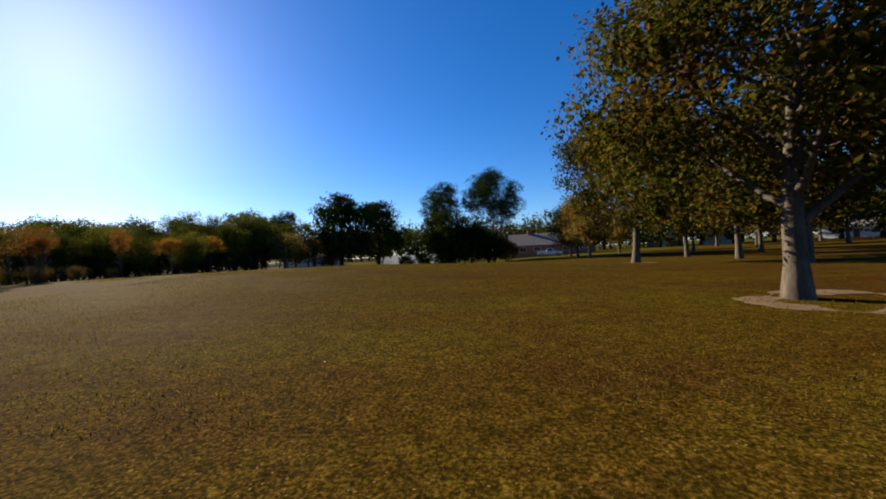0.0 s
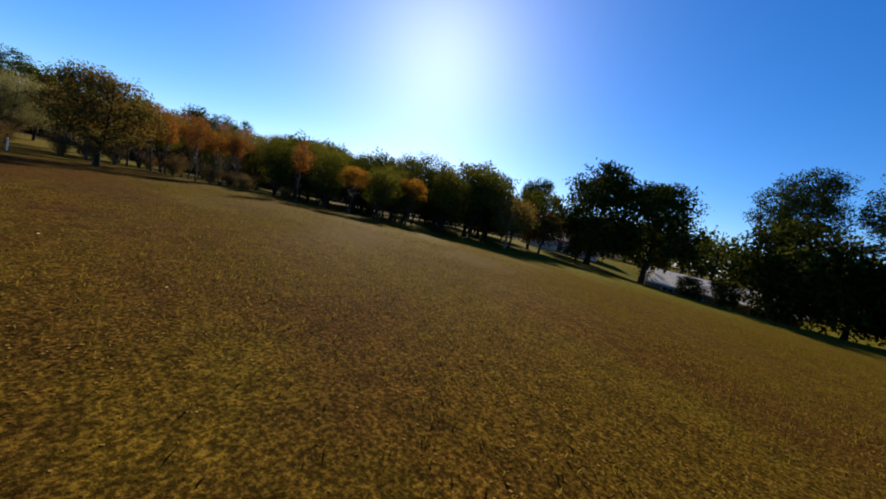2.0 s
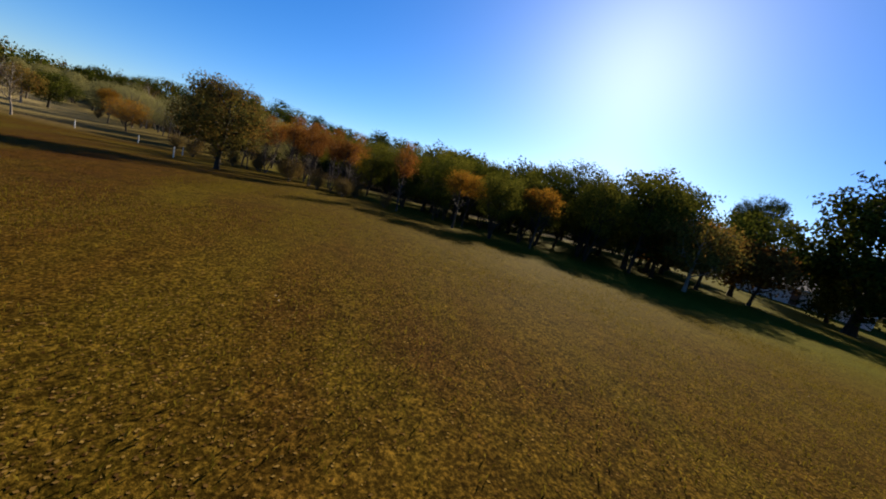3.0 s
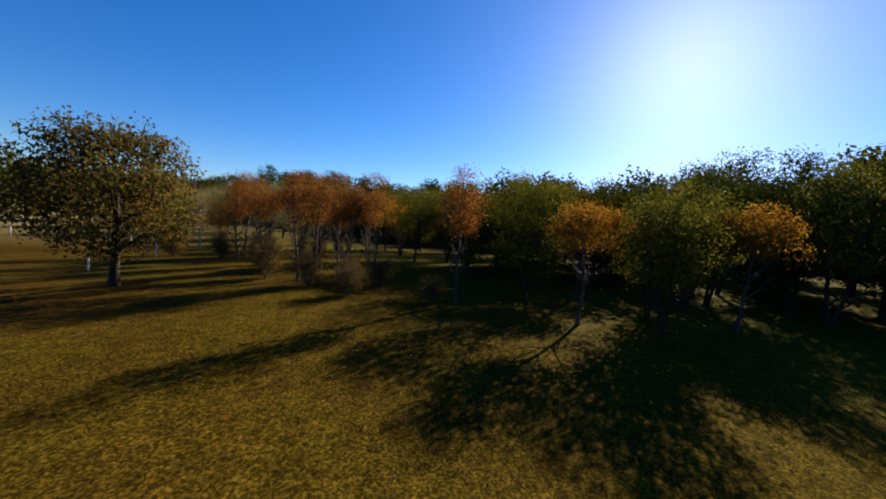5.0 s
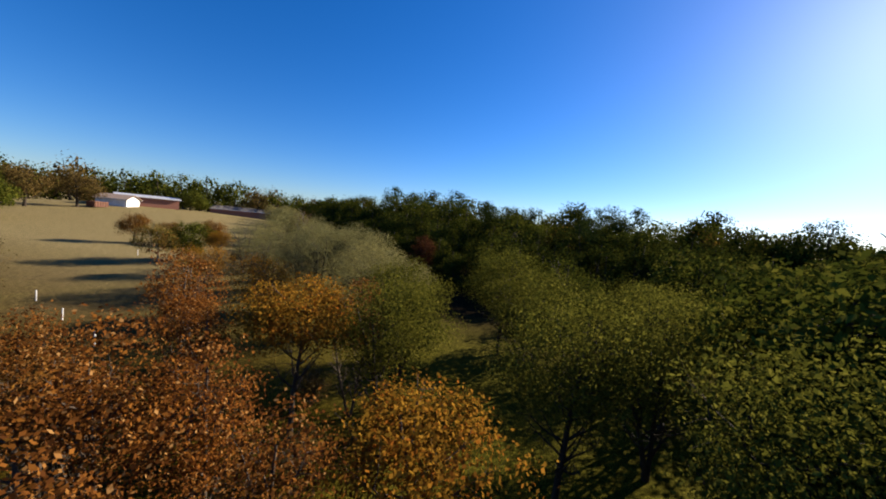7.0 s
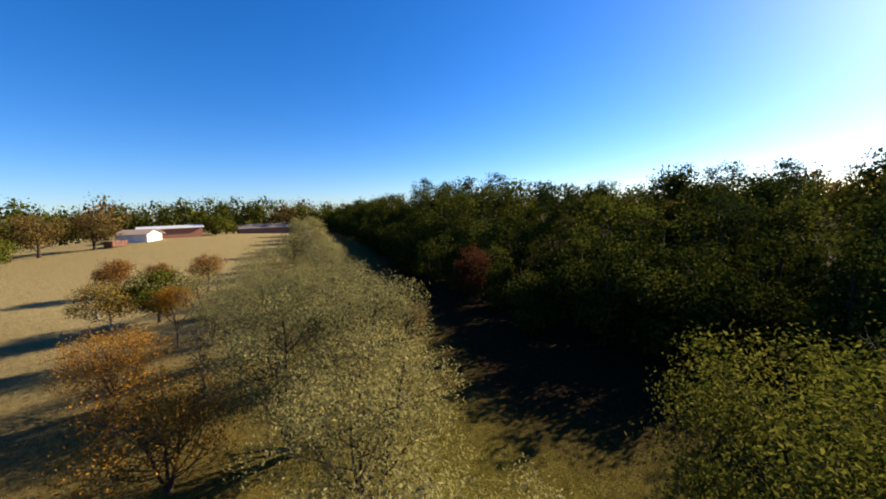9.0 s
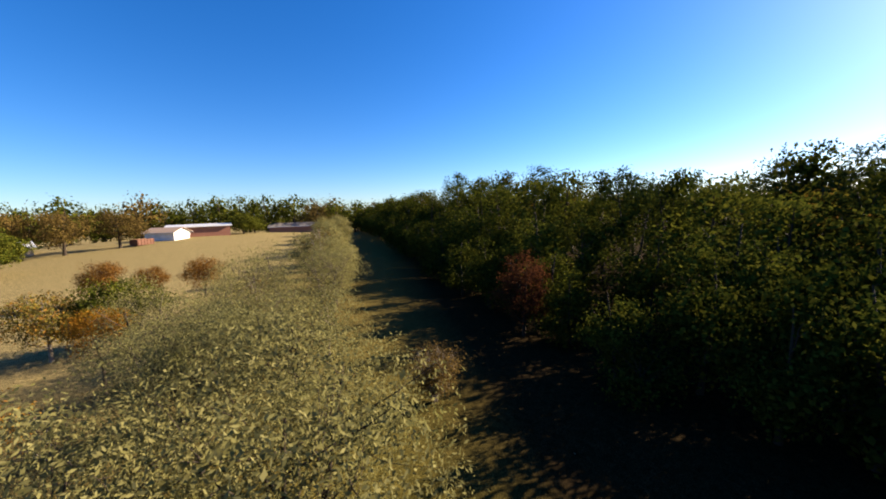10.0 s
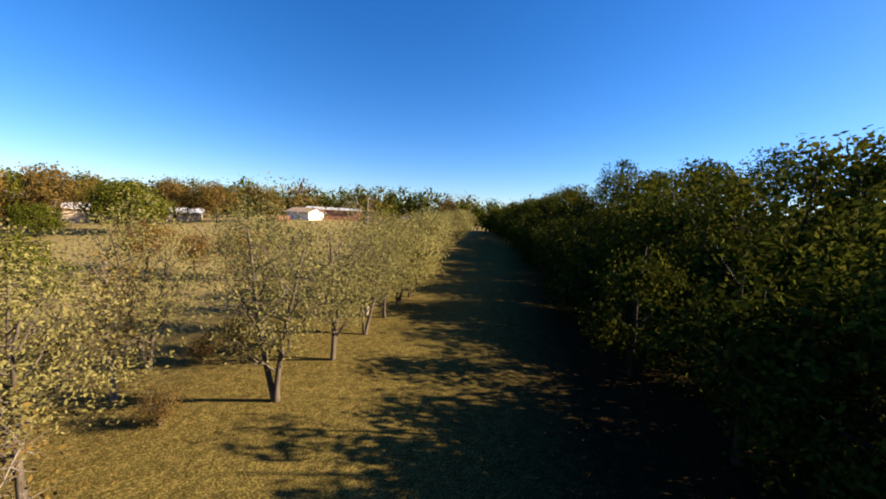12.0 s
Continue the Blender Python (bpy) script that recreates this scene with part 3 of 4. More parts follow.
green = make_tree(70, 5.0, 2.4, 1.0, 0.12, "round", GREEN_LEAF, BARK_DARK, 640, 13, 0.105, 0.17, 0.25, 0.45, limbs=12, name="green_tree", crown_foot=0.8, core=350)
lawn_green = make_tree(98, 5.0, 2.9, 1.0, 0.13, "round", GREEN_LEAF, BARK_DARK, 620, 12, 0.15, 0.22, 0.3, 0.3, limbs=12, twig_rings=1, name="green_tree", crown_foot=0.7, core=500)
plant(lawn_green, [(-61.2, -2.4, 0, 1.0)], "broad green tree with a dense round crown on the lawn", group="green trees")
lawn_brown = make_tree(99, 4.5, 2.3, 0.9, 0.1, "round", RUSSET_LEAF, TWIG_BARK, 420, 12, 0.13, 0.2, 0.25, 0.4, limbs=12, twig_rings=2, name="russet_tree", crown_foot=0.8, core=150)
plant(lawn_brown, [(-72.0, -11.6, 0, 0.98), (-66.4, -18.8, 80, 1.0), (-69.5, -16.0, 200, 0.8)], "small rounded tree with russet brown leaves on the lawn", group="autumn trees")
lawn_gold = make_tree(97, 4.0, 2.9, 0.8, 0.09, "spread", GOLD_LEAF, TWIG_BARK, 420, 10, 0.085, 0.18, 0.15, 0.6, stems=3, limbs=11, twig_rings=3, name="gold_tree", crown_foot=1.0)
plant(lawn_gold, [(-52.0, 10.2, 0, 0.95), (-49.2, 18.4, 130, 1.0)], "wide low tree with thin golden leaves and bare twigs", group="autumn trees")
plant(green, [(-37.2, 42.0, 40, 1.2), (-52.5, 37.5, 170, 1.2), (-39.5, 43.5, 250, 1.2)],
      "green tree with a dense round crown", group="green trees")
green_back = make_tree(72, 7.0, 3.3, 1.2, 0.16, "round", GREEN_LEAF, BARK_DARK, 420, 11, 0.22, 0.27, 0.3, 0.45, limbs=10, twig_rings=1, name="green_tree", crown_foot=0.7, core=260)
row_tree = [make_tree(77 + k, 7.6, 2.9, 1.2, 0.12, "round", (OLIVE_LEAF, GREEN_LEAF)[k], BARK_DARK, 760, 12, 0.115, 0.2, 0.2, 0.5, stems=2, limbs=10, name="green_tree", crown_foot=(2.3, 1.5)[k], core=1000, slim=0.28) for k in range(2)]
plant(row_tree[0], [(-23.6, 43.6, 0, 0.64), (-28.6, 48.6, 140, 0.82), (-27.2, 54.4, 70, 1.02), (-26.6, 58.8, 200, 1.26), (-31.2, 42.6, 300, 0.68)], "tall olive green tree in the row above the strip", group="green trees")
plant(row_tree[1], [(-32.6, 39.2, 0, 0.65), (-26.2, 40.3, 30, 0.6), (-30.2, 51.2, 250, 0.98), (-30.0, 55.8, 110, 1.16), (-33.6, 47.0, 160, 0.88), (-33.0, 52.4, 310, 1.08), (-37.0, 48.2, 50, 0.9), (-35.0, 56.5, 210, 1.3), (-25.6, 44.6, 100, 0.66)], "tall green tree in the row above the strip", group="green trees")
plant(green_back, [(-29.5, 61.0, 20, 1.5), (-31.5, 66.0, 120, 1.55), (-34.0, 71.0, 220, 1.6), (-28.0, 74.0, 310, 1.45), (-44.0, 46.5, 15, 1.22), (-40.5, 47.5, 80, 1.18), (-47.0, 50.5, 160, 1.25), (-38.5, 52.5, 240, 1.26), (-43.0, 55.0, 330, 1.3), (-36.8, 45.2, 130, 1.08), (-41.0, 43.0, 290, 1.14), (-35.5, 61.0, 45, 1.3), (-39.0, 66.0, 195, 1.3), (-52.5, 47.0, 70, 1.05), (-55.0, 53.5, 120, 1.15), (-54.0, 59.0, 10, 1.2), (-56.5, 45.5, 200, 1.1)],
      "broad green tree with foliage close to the ground", group="green trees")
yellow_green = make_tree(71, 4.4, 2.5, 1.0, 0.1, "round", MIXED_LEAF, PALE_BARK, 420, 12, 0.13, 0.19, 0.25, 0.4, limbs=10, name="young_tree", crown_foot=0.8, core=200)
plant(yellow_green, [(-58.3, -3.1, 0, 1.0), (-23.0, 61.0, 10, 1.4)], "young tree with yellow green leaves", group="green trees")
bare = make_tree(73, 4.6, 1.7, 1.0, 0.07, "oval", BROWN_LEAF, PALE_BARK, 26, 4, 0.1, 0.2, 0.2, 0.3, limbs=14, twig_rings=4, rise=0.3, name="bare_tree", crown_foot=1.6)
plant(bare, [(-43.0, 20.0, 40, 0.95), (-41.8, 7.2, 0, 1.0), (-53.8, 13.5, 100, 0.75), (-64.2, 13.2, 200, 0.7), (-65.2, 6.2, 80, 0.95), (-75.6, 1.6, 30, 1.6)], "nearly bare young tree with thin grey twigs", group="bare trees")
shrub = make_tree(74, 2.5, 1.25, 0.2, 0.06, "round", BROWN_LEAF, PALE_BARK, 34, 6, 0.07, 0.22, 0.2, 0.3, stems=8, limbs=9, twig_rings=4, rise=0.25, name="bare_shrub", crown_foot=0.6)
plant(shrub, [(-62.4, 20.6, 0, 1.0)], "twiggy shrub with a few brown leaves", category="shrub")
low_shrub = make_tree(76, 2.6, 1.5, 0.2, 0.055, "round", BROWN_LEAF, BARK_GREY, 90, 7, 0.085, 0.25, 0.2, 0.3, stems=7, limbs=7, twig_rings=3, rise=0.25, name="bare_shrub", crown_foot=0.6)
plant(low_shrub, [(-26.6, 32.4, 121, 0.54), (-25.3, 34.0, 66, 0.47), (-27.4, 34.9, 309, 0.49), (-25.2, 36.7, 297, 0.39), (-27.7, 30.6, 6, 0.64), (-27.6, 33.8, 240, 0.47), (-35.3, 25.3, 119, 0.54), (-36.3, 27.0, 240, 0.62), (-38.6, 26.5, 281, 0.6), (-36.0, 22.3, 327, 0.69), (-43.3, 18.3, 118, 0.64), (-40.9, 28.2, 267, 0.59), (-41.6, 22.2, 7, 0.65), (-37.6, 30.1, 32, 0.54), (-67.5, 4.6, 67, 0.45), (-68.6, 3.9, 134, 0.6), (-66.1, 8.5, 201, 0.4), (-63.5, 1.5, 268, 0.5), (-70.1, 4.3, 335, 0.45)], "low twiggy shrub with dry brown leaves under the row", category="shrub", group="undergrowth shrubs")
rust = make_tree(75, 5.2, 1.9, 0.9, 0.1, "round", RED_LEAF, BARK_DARK, 380, 12, 0.13, 0.2, 0.2, 0.4, limbs=11, twig_rings=2, name="rust_tree", crown_foot=0.9)
plant(rust, [(-71.4, 22.0, 0, 1.0)], "rust coloured tree in the shade of the woods", group="autumn trees")

# ---------------------------------------------------------------- the woods along the strip
# low trees stand at the edge and taller ones behind them, so the canopy climbs away from the strip
WOOD_LEAF = (FOREST_LEAF, GREEN_LEAF, FOREST_LEAF, FOREST_LEAF)
wood = [make_tree(80 + k, 8.0, 3.0, 0.9, 0.14, ("spread", "round", "spread", "oval")[k], WOOD_LEAF[k], BARK_DARK, 260, 9, 0.21, 0.26, 0.45, 0.45, limbs=5, twig_rings=0, name="forest_tree", crown_foot=0.3, core=1100, sides=6) for k in range(4)]
wood_back = [make_tree(84 + k, 11.0, 3.6, 3.0, 0.18, ("spread", "oval", "spread")[k], (FOREST_LEAF, OAK_LEAF, GREEN_LEAF)[k], BARK_DARK, 170, 9, 0.3, 0.34, 0.5, 0.45, limbs=4, twig_rings=0, name="forest_tree", crown_foot=0.6, core=440, sides=5) for k in range(3)]
wood_pine = make_tree(88, 13.0, 2.4, 7.0, 0.17, "round", NEEDLE, BARK_DARK, 60, 24, 0.3, 0.36, 0.3, 0.6, limbs=6, twig_rings=0, name="pine_tree", crown_foot=7.5, core=60, sides=5, slim=0.18)
rng = random.Random(5)
EDGE = [(-60, 112), (-70, 90), (-72, 74), (-68, 60), (-63, 50), (-61.5, 43), (-62, 35), (-65.5, 27.4), (-74.8, 18.4), (-86, 8.4), (-102, -5.5), (-122, -25), (-150, -52), (-185, -87)]
spots = [[], [], [], []]
spots_back = [[], [], []]
spots_pine = []
for i, ((x0, y0), (x1, y1)) in enumerate(zip(EDGE, EDGE[1:])):
    span = math.hypot(x1 - x0, y1 - y0)
    nx, ny = (y1 - y0) / span, -(x1 - x0) / span
    taller = (1.25, 1.25, 1.2, 1.05, 0.95, 0.88, 0.9, 0.96, 1.03, 1.18, 1.3, 1.4, 1.4)[i]
    for row in range(5 if 2 <= i <= 10 else 3):
        step = (3.2, 4.0, 4.6, 5.2, 5.8)[row]
        for k in range(max(1, round(span / step))):
            f = (k + rng.uniform(0.15, 0.85)) / max(1, round(span / step))
            deep = (2.0, 7.0, 13.0, 20.0, 28.0)[row] + rng.uniform(-1.6, 1.6)
            place = (x0 + (x1 - x0) * f + nx * deep, y0 + (y1 - y0) * f + ny * deep, rng.uniform(0, 360))
            tall = ((7.4, 9.0, 9.8, 10.6, 11.8), (5.6, 8.0, 10.2, 11.4, 12.4))[i > 6][row] * taller * rng.uniform(0.86, 1.1)
            if row < 2:
                spots[rng.choice((0, 0, 1, 1, 2, 3))].append((*place, tall / 8.0))
            elif rng.random() < 0.12:
                spots_pine.append((*place, tall / 12.0))
            else:
                spots_back[rng.choice((0, 0, 1, 2, 2))].append((*place, tall / 11.0))
# a belt of lower trees between the row and the woods
belt = random.Random(21)
for k in range(40):
    bx, by = belt.uniform(-57, -38), belt.uniform(50, 88)
    spots[belt.randrange(4)].append((bx, by, belt.uniform(0, 360), belt.uniform(0.72, 0.95) * (1.3 if by > 60 else 1.05)))
for tree, where in zip(wood, spots):
    plant(tree, where, "leafy tree at the dark edge of the woods", group="edge of the woods")
for tree, where in zip(wood_back, spots_back):
    plant(tree, where, "taller tree inside the woods", group="inner woods")
spots_pine.append((-123.4, -5.5, 0, 1.34))
plant(wood_pine, spots_pine, "slim pine rising out of the woods", group="wood pines")
thicket = make_tree(89, 3.0, 2.3, 0.2, 0.05, "spread", FOREST_LEAF, BARK_DARK, 90, 9, 0.2, 0.26, 0.3, 0.5, stems=4, limbs=4, twig_rings=0, name="undergrowth_bush", crown_foot=0.0, core=240, sides=4)
bushes = []
for (x0, y0), (x1, y1) in zip(EDGE[2:11], EDGE[3:12]):
    span = math.hypot(x1 - x0, y1 - y0)
    nx, ny = (y1 - y0) / span, -(x1 - x0) / span
    for k in range(round(span / 2.6)):
        f = (k + rng.uniform(0.1, 0.9)) / round(span / 2.6)
        deep = (2.0, 9.0)[k % 2] + rng.uniform(-1.5, 1.5)
        bushes.append((x0 + (x1 - x0) * f + nx * deep, y0 + (y1 - y0) * f + ny * deep, rng.uniform(0, 360), rng.uniform(0.75, 1.35)))
plant(thicket, bushes, "dark leafy undergrowth bush at the foot of the woods", "shrub", "undergrowth")

# ---------------------------------------------------------------- trees by the far buildings and the skyline
big_round = make_tree(91, 9.0, 5.8, 1.4, 0.35, "spread", GREEN_LEAF, BARK_DARK, 640, 12, 0.34, 0.36, 0.35, 0.3, limbs=11, twig_rings=1, name="live_oak", crown_foot=0.7, core=600)
plant(big_round, [(-65.0, -52.6, 0, 1.0), (-56.0, -50.0, 100, 0.55), (-118.0, -72.0, 10, 0.75), (-123, -74, 60, 0.6), (-45, -58, 90, 0.9)], "broad dark green tree on the far lawn", group="far lawn trees")
brown_tree = make_tree(92, 9.5, 4.9, 1.5, 0.28, "round", BROWN_LEAF, BARK_DARK, 420, 11, 0.3, 0.4, 0.3, 0.4, limbs=11, twig_rings=1, name="brown_tree", crown_foot=1.3, core=150)
plant(brown_tree, [(-79.0, -69.0, 0, 1.0), (-87.5, -68.5, 90, 0.95), (-72, -72, 140, 1.05), (-48, -64, 200, 1.1), (-56, -68, 20, 1.2), (-33, -60, 70, 1.0)], "tree with thin brown autumn crown on the far lawn", group="far lawn trees")
far = [make_tree(93 + k, 12.0, 6.6, 1.0, 0.3, ("round", "spread", "round")[k], (GREEN_LEAF, GREEN_LEAF, BROWN_LEAF)[k], BARK_DARK, 100, 6, 0.55, 0.75, 0.5, 0.35, limbs=3, twig_rings=0, name="distant_tree", crown_foot=0.2, core=420, sides=5) for k in range(3)]
ring = [[], [], []]
for k in range(340):
    a = k / 340 * 2 * math.pi + rng.uniform(-0.008, 0.008)
    r = (142, 160, 182)[k % 3] + rng.uniform(-5, 5)
    if -1.1 < (a if a < math.pi else a - 2 * math.pi) < 0.45:
        continue
    ring[rng.choice((0, 0, 0, 1, 1, 1, 2))].append((-40 + math.cos(a) * r * 1.05, 8 + math.sin(a) * r, rng.uniform(0, 360), rng.uniform(1.12, 1.42)))
for tree, where in zip(far, ring):
    plant(tree, where, "distant tree on the wooded skyline", group="skyline trees")

# ---------------------------------------------------------------- houses


def box(bm, x0, x1, y0, y1, z0, z1):
    v = [bm.verts.new((x, y, z)) for z in (z0, z1) for y in (y0, y1) for x in (x0, x1)]
    for f in ((0, 2, 3, 1), (4, 5, 7, 6), (0, 1, 5, 4), (1, 3, 7, 5), (3, 2, 6, 7), (2, 0, 4, 6)):
        bm.faces.new([v[i] for i in f])


def slab(bm, a, b, c, d, thick):
    """A sloping plate of the given thickness, by its four upper corners."""
    top = [bm.verts.new(p) for p in (a, b, c, d)]
    under = [bm.verts.new((p[0], p[1], p[2] - thick)) for p in (a, b, c, d)]
    bm.faces.new(top)
    bm.faces.new(under[::-1])
    for i in range(4):
        j = (i + 1) % 4
        bm.faces.new((top[j], top[i], under[i], under[j]))


def add_window(parent, x, z, w, h, side, name="window"):
    """A window on the wall y = side, facing away from the house."""
    out = math.copysign(1, side)
    y = side + out * 0.004
    bm = bmesh.new()
    t = 0.07
    y0, y1 = sorted((y, y + out * 0.06))
    box(bm, x - w / 2, x + w / 2, y0, y1, z, z + t)
    box(bm, x - w / 2, x + w / 2, y0, y1, z + h - t, z + h)
    box(bm, x - w / 2, x - w / 2 + t, y0, y1, z + t, z + h - t)
    box(bm, x + w / 2 - t, x + w / 2, y0, y1, z + t, z + h - t)
    box(bm, x - 0.025, x + 0.025, y0, y1, z + t, z + h - t)
    window = part(name, bm, TRIM, parent, "white window frame")
    y0, y1 = sorted((y + out * 0.01, y + out * 0.03))
    for x0, x1 in ((x - w / 2 + t, x - 0.025), (x + 0.025, x + w / 2 - t)):
        bm = bmesh.new()
        box(bm, x0, x1, y0, y1, z + t, z + h - t)
        part("pane", bm, WINDOW_GLASS, window, "dark window pane")


def add_door(parent, x, w, h, side, mat, name="door"):
    out = math.copysign(1, side)
    y0, y1 = sorted((side + out * 0.004, side + out * 0.06))
    bm = bmesh.new()
    box(bm, x - w / 2, x + w / 2, y0, y1, 0.02, h)
    door = part(name, bm, mat, parent)
    y0, y1 = sorted((side + out * 0.06, side + out * 0.11))
    bm = bmesh.new()
    box(bm, x + w * 0.36, x + w * 0.42, y0, y1, 1.0, 1.12)
    part("door_handle", bm, CHROME, door, "steel handle")


def make_house(x, y, turn, long, deep, wall_h, rise, wall_mat, roof_mat, label, windows=(), doors=(), overhang=0.5, chimney=None, base=None, name="house"):
    """A low house: hollow walls, a gabled roof of two plates with gable ends, windows and doors on its long sides."""
    house = new(name)
    house.matrix_basis = pose(x, y, height(x, y) if base is None else base, 0, 0, turn)
    tagged(house, label, "house")
    a, b, t = long / 2, deep / 2, 0.25
    bm = bmesh.new()
    box(bm, -a, a, -b, -b + t, -0.8, wall_h)
    box(bm, -a, a, b - t, b, -0.8, wall_h)
    box(bm, -a, -a + t, -b + t, b - t, -0.8, wall_h)
    box(bm, a - t, a, -b + t, b - t, -0.8, wall_h)
    for s in (-a, a - t):
        g = [bm.verts.new(p) for p in ((s, -b, wall_h), (s, b, wall_h), (s, 0, wall_h + rise), (s + t, -b, wall_h), (s + t, b, wall_h), (s + t, 0, wall_h + rise))]
        for f in ((0, 2, 1), (3, 4, 5), (0, 3, 5, 2), (1, 2, 5, 4), (0, 1, 4, 3)):
            bm.faces.new([g[i] for i in f])
    part("wall", bm, wall_mat, house)
    bm = bmesh.new()
    o = overhang
    drop = rise * o / b
    for s in (-1, 1):
        corners = [(-a - o, s * (b + o), wall_h - drop + 0.14), (a + o, s * (b + o), wall_h - drop + 0.14), (a + o, 0, wall_h + rise + 0.14), (-a - o, 0, wall_h + rise + 0.14)]
        slab(bm, *(corners if s < 0 else corners[::-1]), 0.12)
    roof = part("roof", bm, roof_mat, house)
    for s in (-1, 1):
        bm = bmesh.new()
        y0, y1 = sorted((s * (b + o) - 0.06, s * (b + o) + 0.08))
        box(bm, -a - o, a + o, y0, y1, wall_h - drop - 0.06, wall_h - drop + 0.1)
        part("gutter", bm, TRIM, roof, "white gutter")
    if chimney is not None:
        bm = bmesh.new()
        box(bm, chimney - 0.45, chimney + 0.45, -0.35, 0.35, wall_h + rise * 0.5, wall_h + rise + 0.9)
        box(bm, chimney - 0.52, chimney + 0.52, -0.42, 0.42, wall_h + rise + 0.9, wall_h + rise + 1.02)
        part("chimney", bm, BRICK, roof, "brick chimney")
    for wx, wz, ww, wh, side in windows:
        add_window(house, wx, wz, ww, wh, side * b)
    for dx, dw, dh, side, mat in doors:
        add_door(house, dx, dw, dh, side * b, mat, "garage_door" if dw > 2 else "door")
    return house


make_house(26.0, 101.5, -6, 20, 9, 2.9, 2.6, BRICK, SHINGLE, "low brick ranch house with a grey shingle roof",
           [(-7, 0.9, 1.6, 1.2, -1), (-3.6, 0.9, 1.6, 1.2, -1), (3.4, 0.9, 1.8, 1.2, -1), (7, 0.9, 1.4, 1.2, -1)], [(0, 1.0, 2.1, -1, DOOR_PAINT)], chimney=-5.0)
make_house(-6.5, 91.0, 8, 17, 8.5, 2.4, 1.7, BRICK, METAL_ROOF, "low brick house with a pale grey roof behind trees",
           [(-5.5, 0.9, 1.5, 1.1, -1), (-2.0, 0.9, 1.5, 1.1, -1), (4.5, 0.9, 1.8, 1.1, -1)], [(1.4, 0.95, 2.05, -1, TRIM)], base=-2.9)
make_house(-36.0, 101.0, 20, 15, 8.5, 2.5, 1.7, WHITE_SIDING, SHINGLE, "white sided house half hidden by trees", [(-4, 0.9, 1.5, 1.1, -1), (3, 0.9, 1.5, 1.1, -1)], [(0, 0.95, 2.05, -1, DOOR_PAINT)])
make_house(64.0, 119.0, -30, 9, 8, 2.8, 1.4, BRICK, SHINGLE, "small brick house beyond the park", [(-2.5, 0.9, 1.4, 1.1, -1), (2.5, 0.9, 1.4, 1.1, -1)], [(0, 0.95, 2.05, -1, TRIM)])
make_house(74.0, 111.0, -30, 7, 7, 2.8, 1.2, WHITE_SIDING, SHINGLE, "white garage beyond the park", [], [(0, 4.6, 2.2, -1, TRIM)], name="garage")
make_house(98.0, 100.0, -45, 12, 8, 2.8, 1.6, WHITE_SIDING, SHINGLE, "white house far behind the park trees", [(-3, 0.9, 1.5, 1.1, -1), (3, 0.9, 1.5, 1.1, -1)], [(0, 0.95, 2.05, -1, DOOR_PAINT)])
# low buildings beyond the far lawn
make_house(-99.5, -74.5, 118, 7, 5.5, 1.9, 1.0, WHITE_SIDING, SHINGLE_TAN, "white gabled building with a tan shingle roof", [(-3, 0.9, 1.3, 1.0, 1), (3, 0.9, 1.3, 1.0, 1)], [(0, 1.0, 2.05, 1, DOOR_PAINT)])
make_house(-109.0, -77.5, 150, 14, 9.0, 2.6, 0.5, BRICK, METAL_ROOF, "long brick building with a low metal roof", [(-4.5, 1.0, 1.6, 0.9, 1), (0, 1.0, 1.6, 0.9, 1), (4.5, 1.0, 1.6, 0.9, 1)], [(6, 1.0, 2.1, 1, TRIM)])
make_house(-150.0, -82.0, 136, 24, 9.0, 2.7, 1.2, BRICK, SHINGLE, "long brick house with a dark low roof", [(-8, 0.9, 1.6, 1.1, 1), (-3, 0.9, 1.6, 1.1, 1), (3, 0.9, 1.6, 1.1, 1), (8, 0.9, 1.6, 1.1, 1)], [(0, 1.0, 2.1, 1, TRIM)])
make_house(-66.0, -84.0, 172, 24, 9, 2.5, 0.9, TAN_WALL, METAL_ROOF, "long tan building with a pale roof behind trees", [(-8, 0.9, 1.6, 1.1, 1), (0, 0.9, 1.6, 1.1, 1), (8, 0.9, 1.6, 1.1, 1)], [(4, 1.0, 2.1, 1, DOOR_PAINT)])


def make_bin(x, y, turn):
    """An open steel skip with sloping ends and ribs."""
    thing = new("waste_skip")
    thing.matrix_basis = pose(x, y, height(x, y), 0, 0, turn)
    tagged(thing, "rusty brown steel skip on the far lawn", "skip")
    bm = bmesh.new()
    box(bm, -2.2, 2.2, -0.9, -0.84, 0.12, 1.4)
    box(bm, -2.2, 2.2, 0.84, 0.9, 0.12, 1.4)
    box(bm, -2.2, -2.14, -0.84, 0.84, 0.12, 1.4)
    box(bm, 2.14, 2.2, -0.84, 0.84, 0.12, 1.4)
    box(bm, -2.14, 2.14, -0.84, 0.84, 0.12, 0.18)
    part("body", bm, RUST_STEEL, thing)
    for k in range(6):
        for s in (-1, 1):
            bm = bmesh.new()
            y0, y1 = sorted((s * 0.903, s * 0.98))
            box(bm, -2.0 + k * 0.8 - 0.05, -2.0 + k * 0.8 + 0.05, y0, y1, 0.1, 1.42)
            part("rib", bm, RUST_STEEL, thing)
    for s in (-1, 1):
        bm = bmesh.new()
        box(bm, -2.1, 2.1, s * 0.6 - 0.06, s * 0.6 + 0.06, 0, 0.118)
        part("skid", bm, RUST_STEEL, thing)


make_bin(-91.5, -68.6, 25)


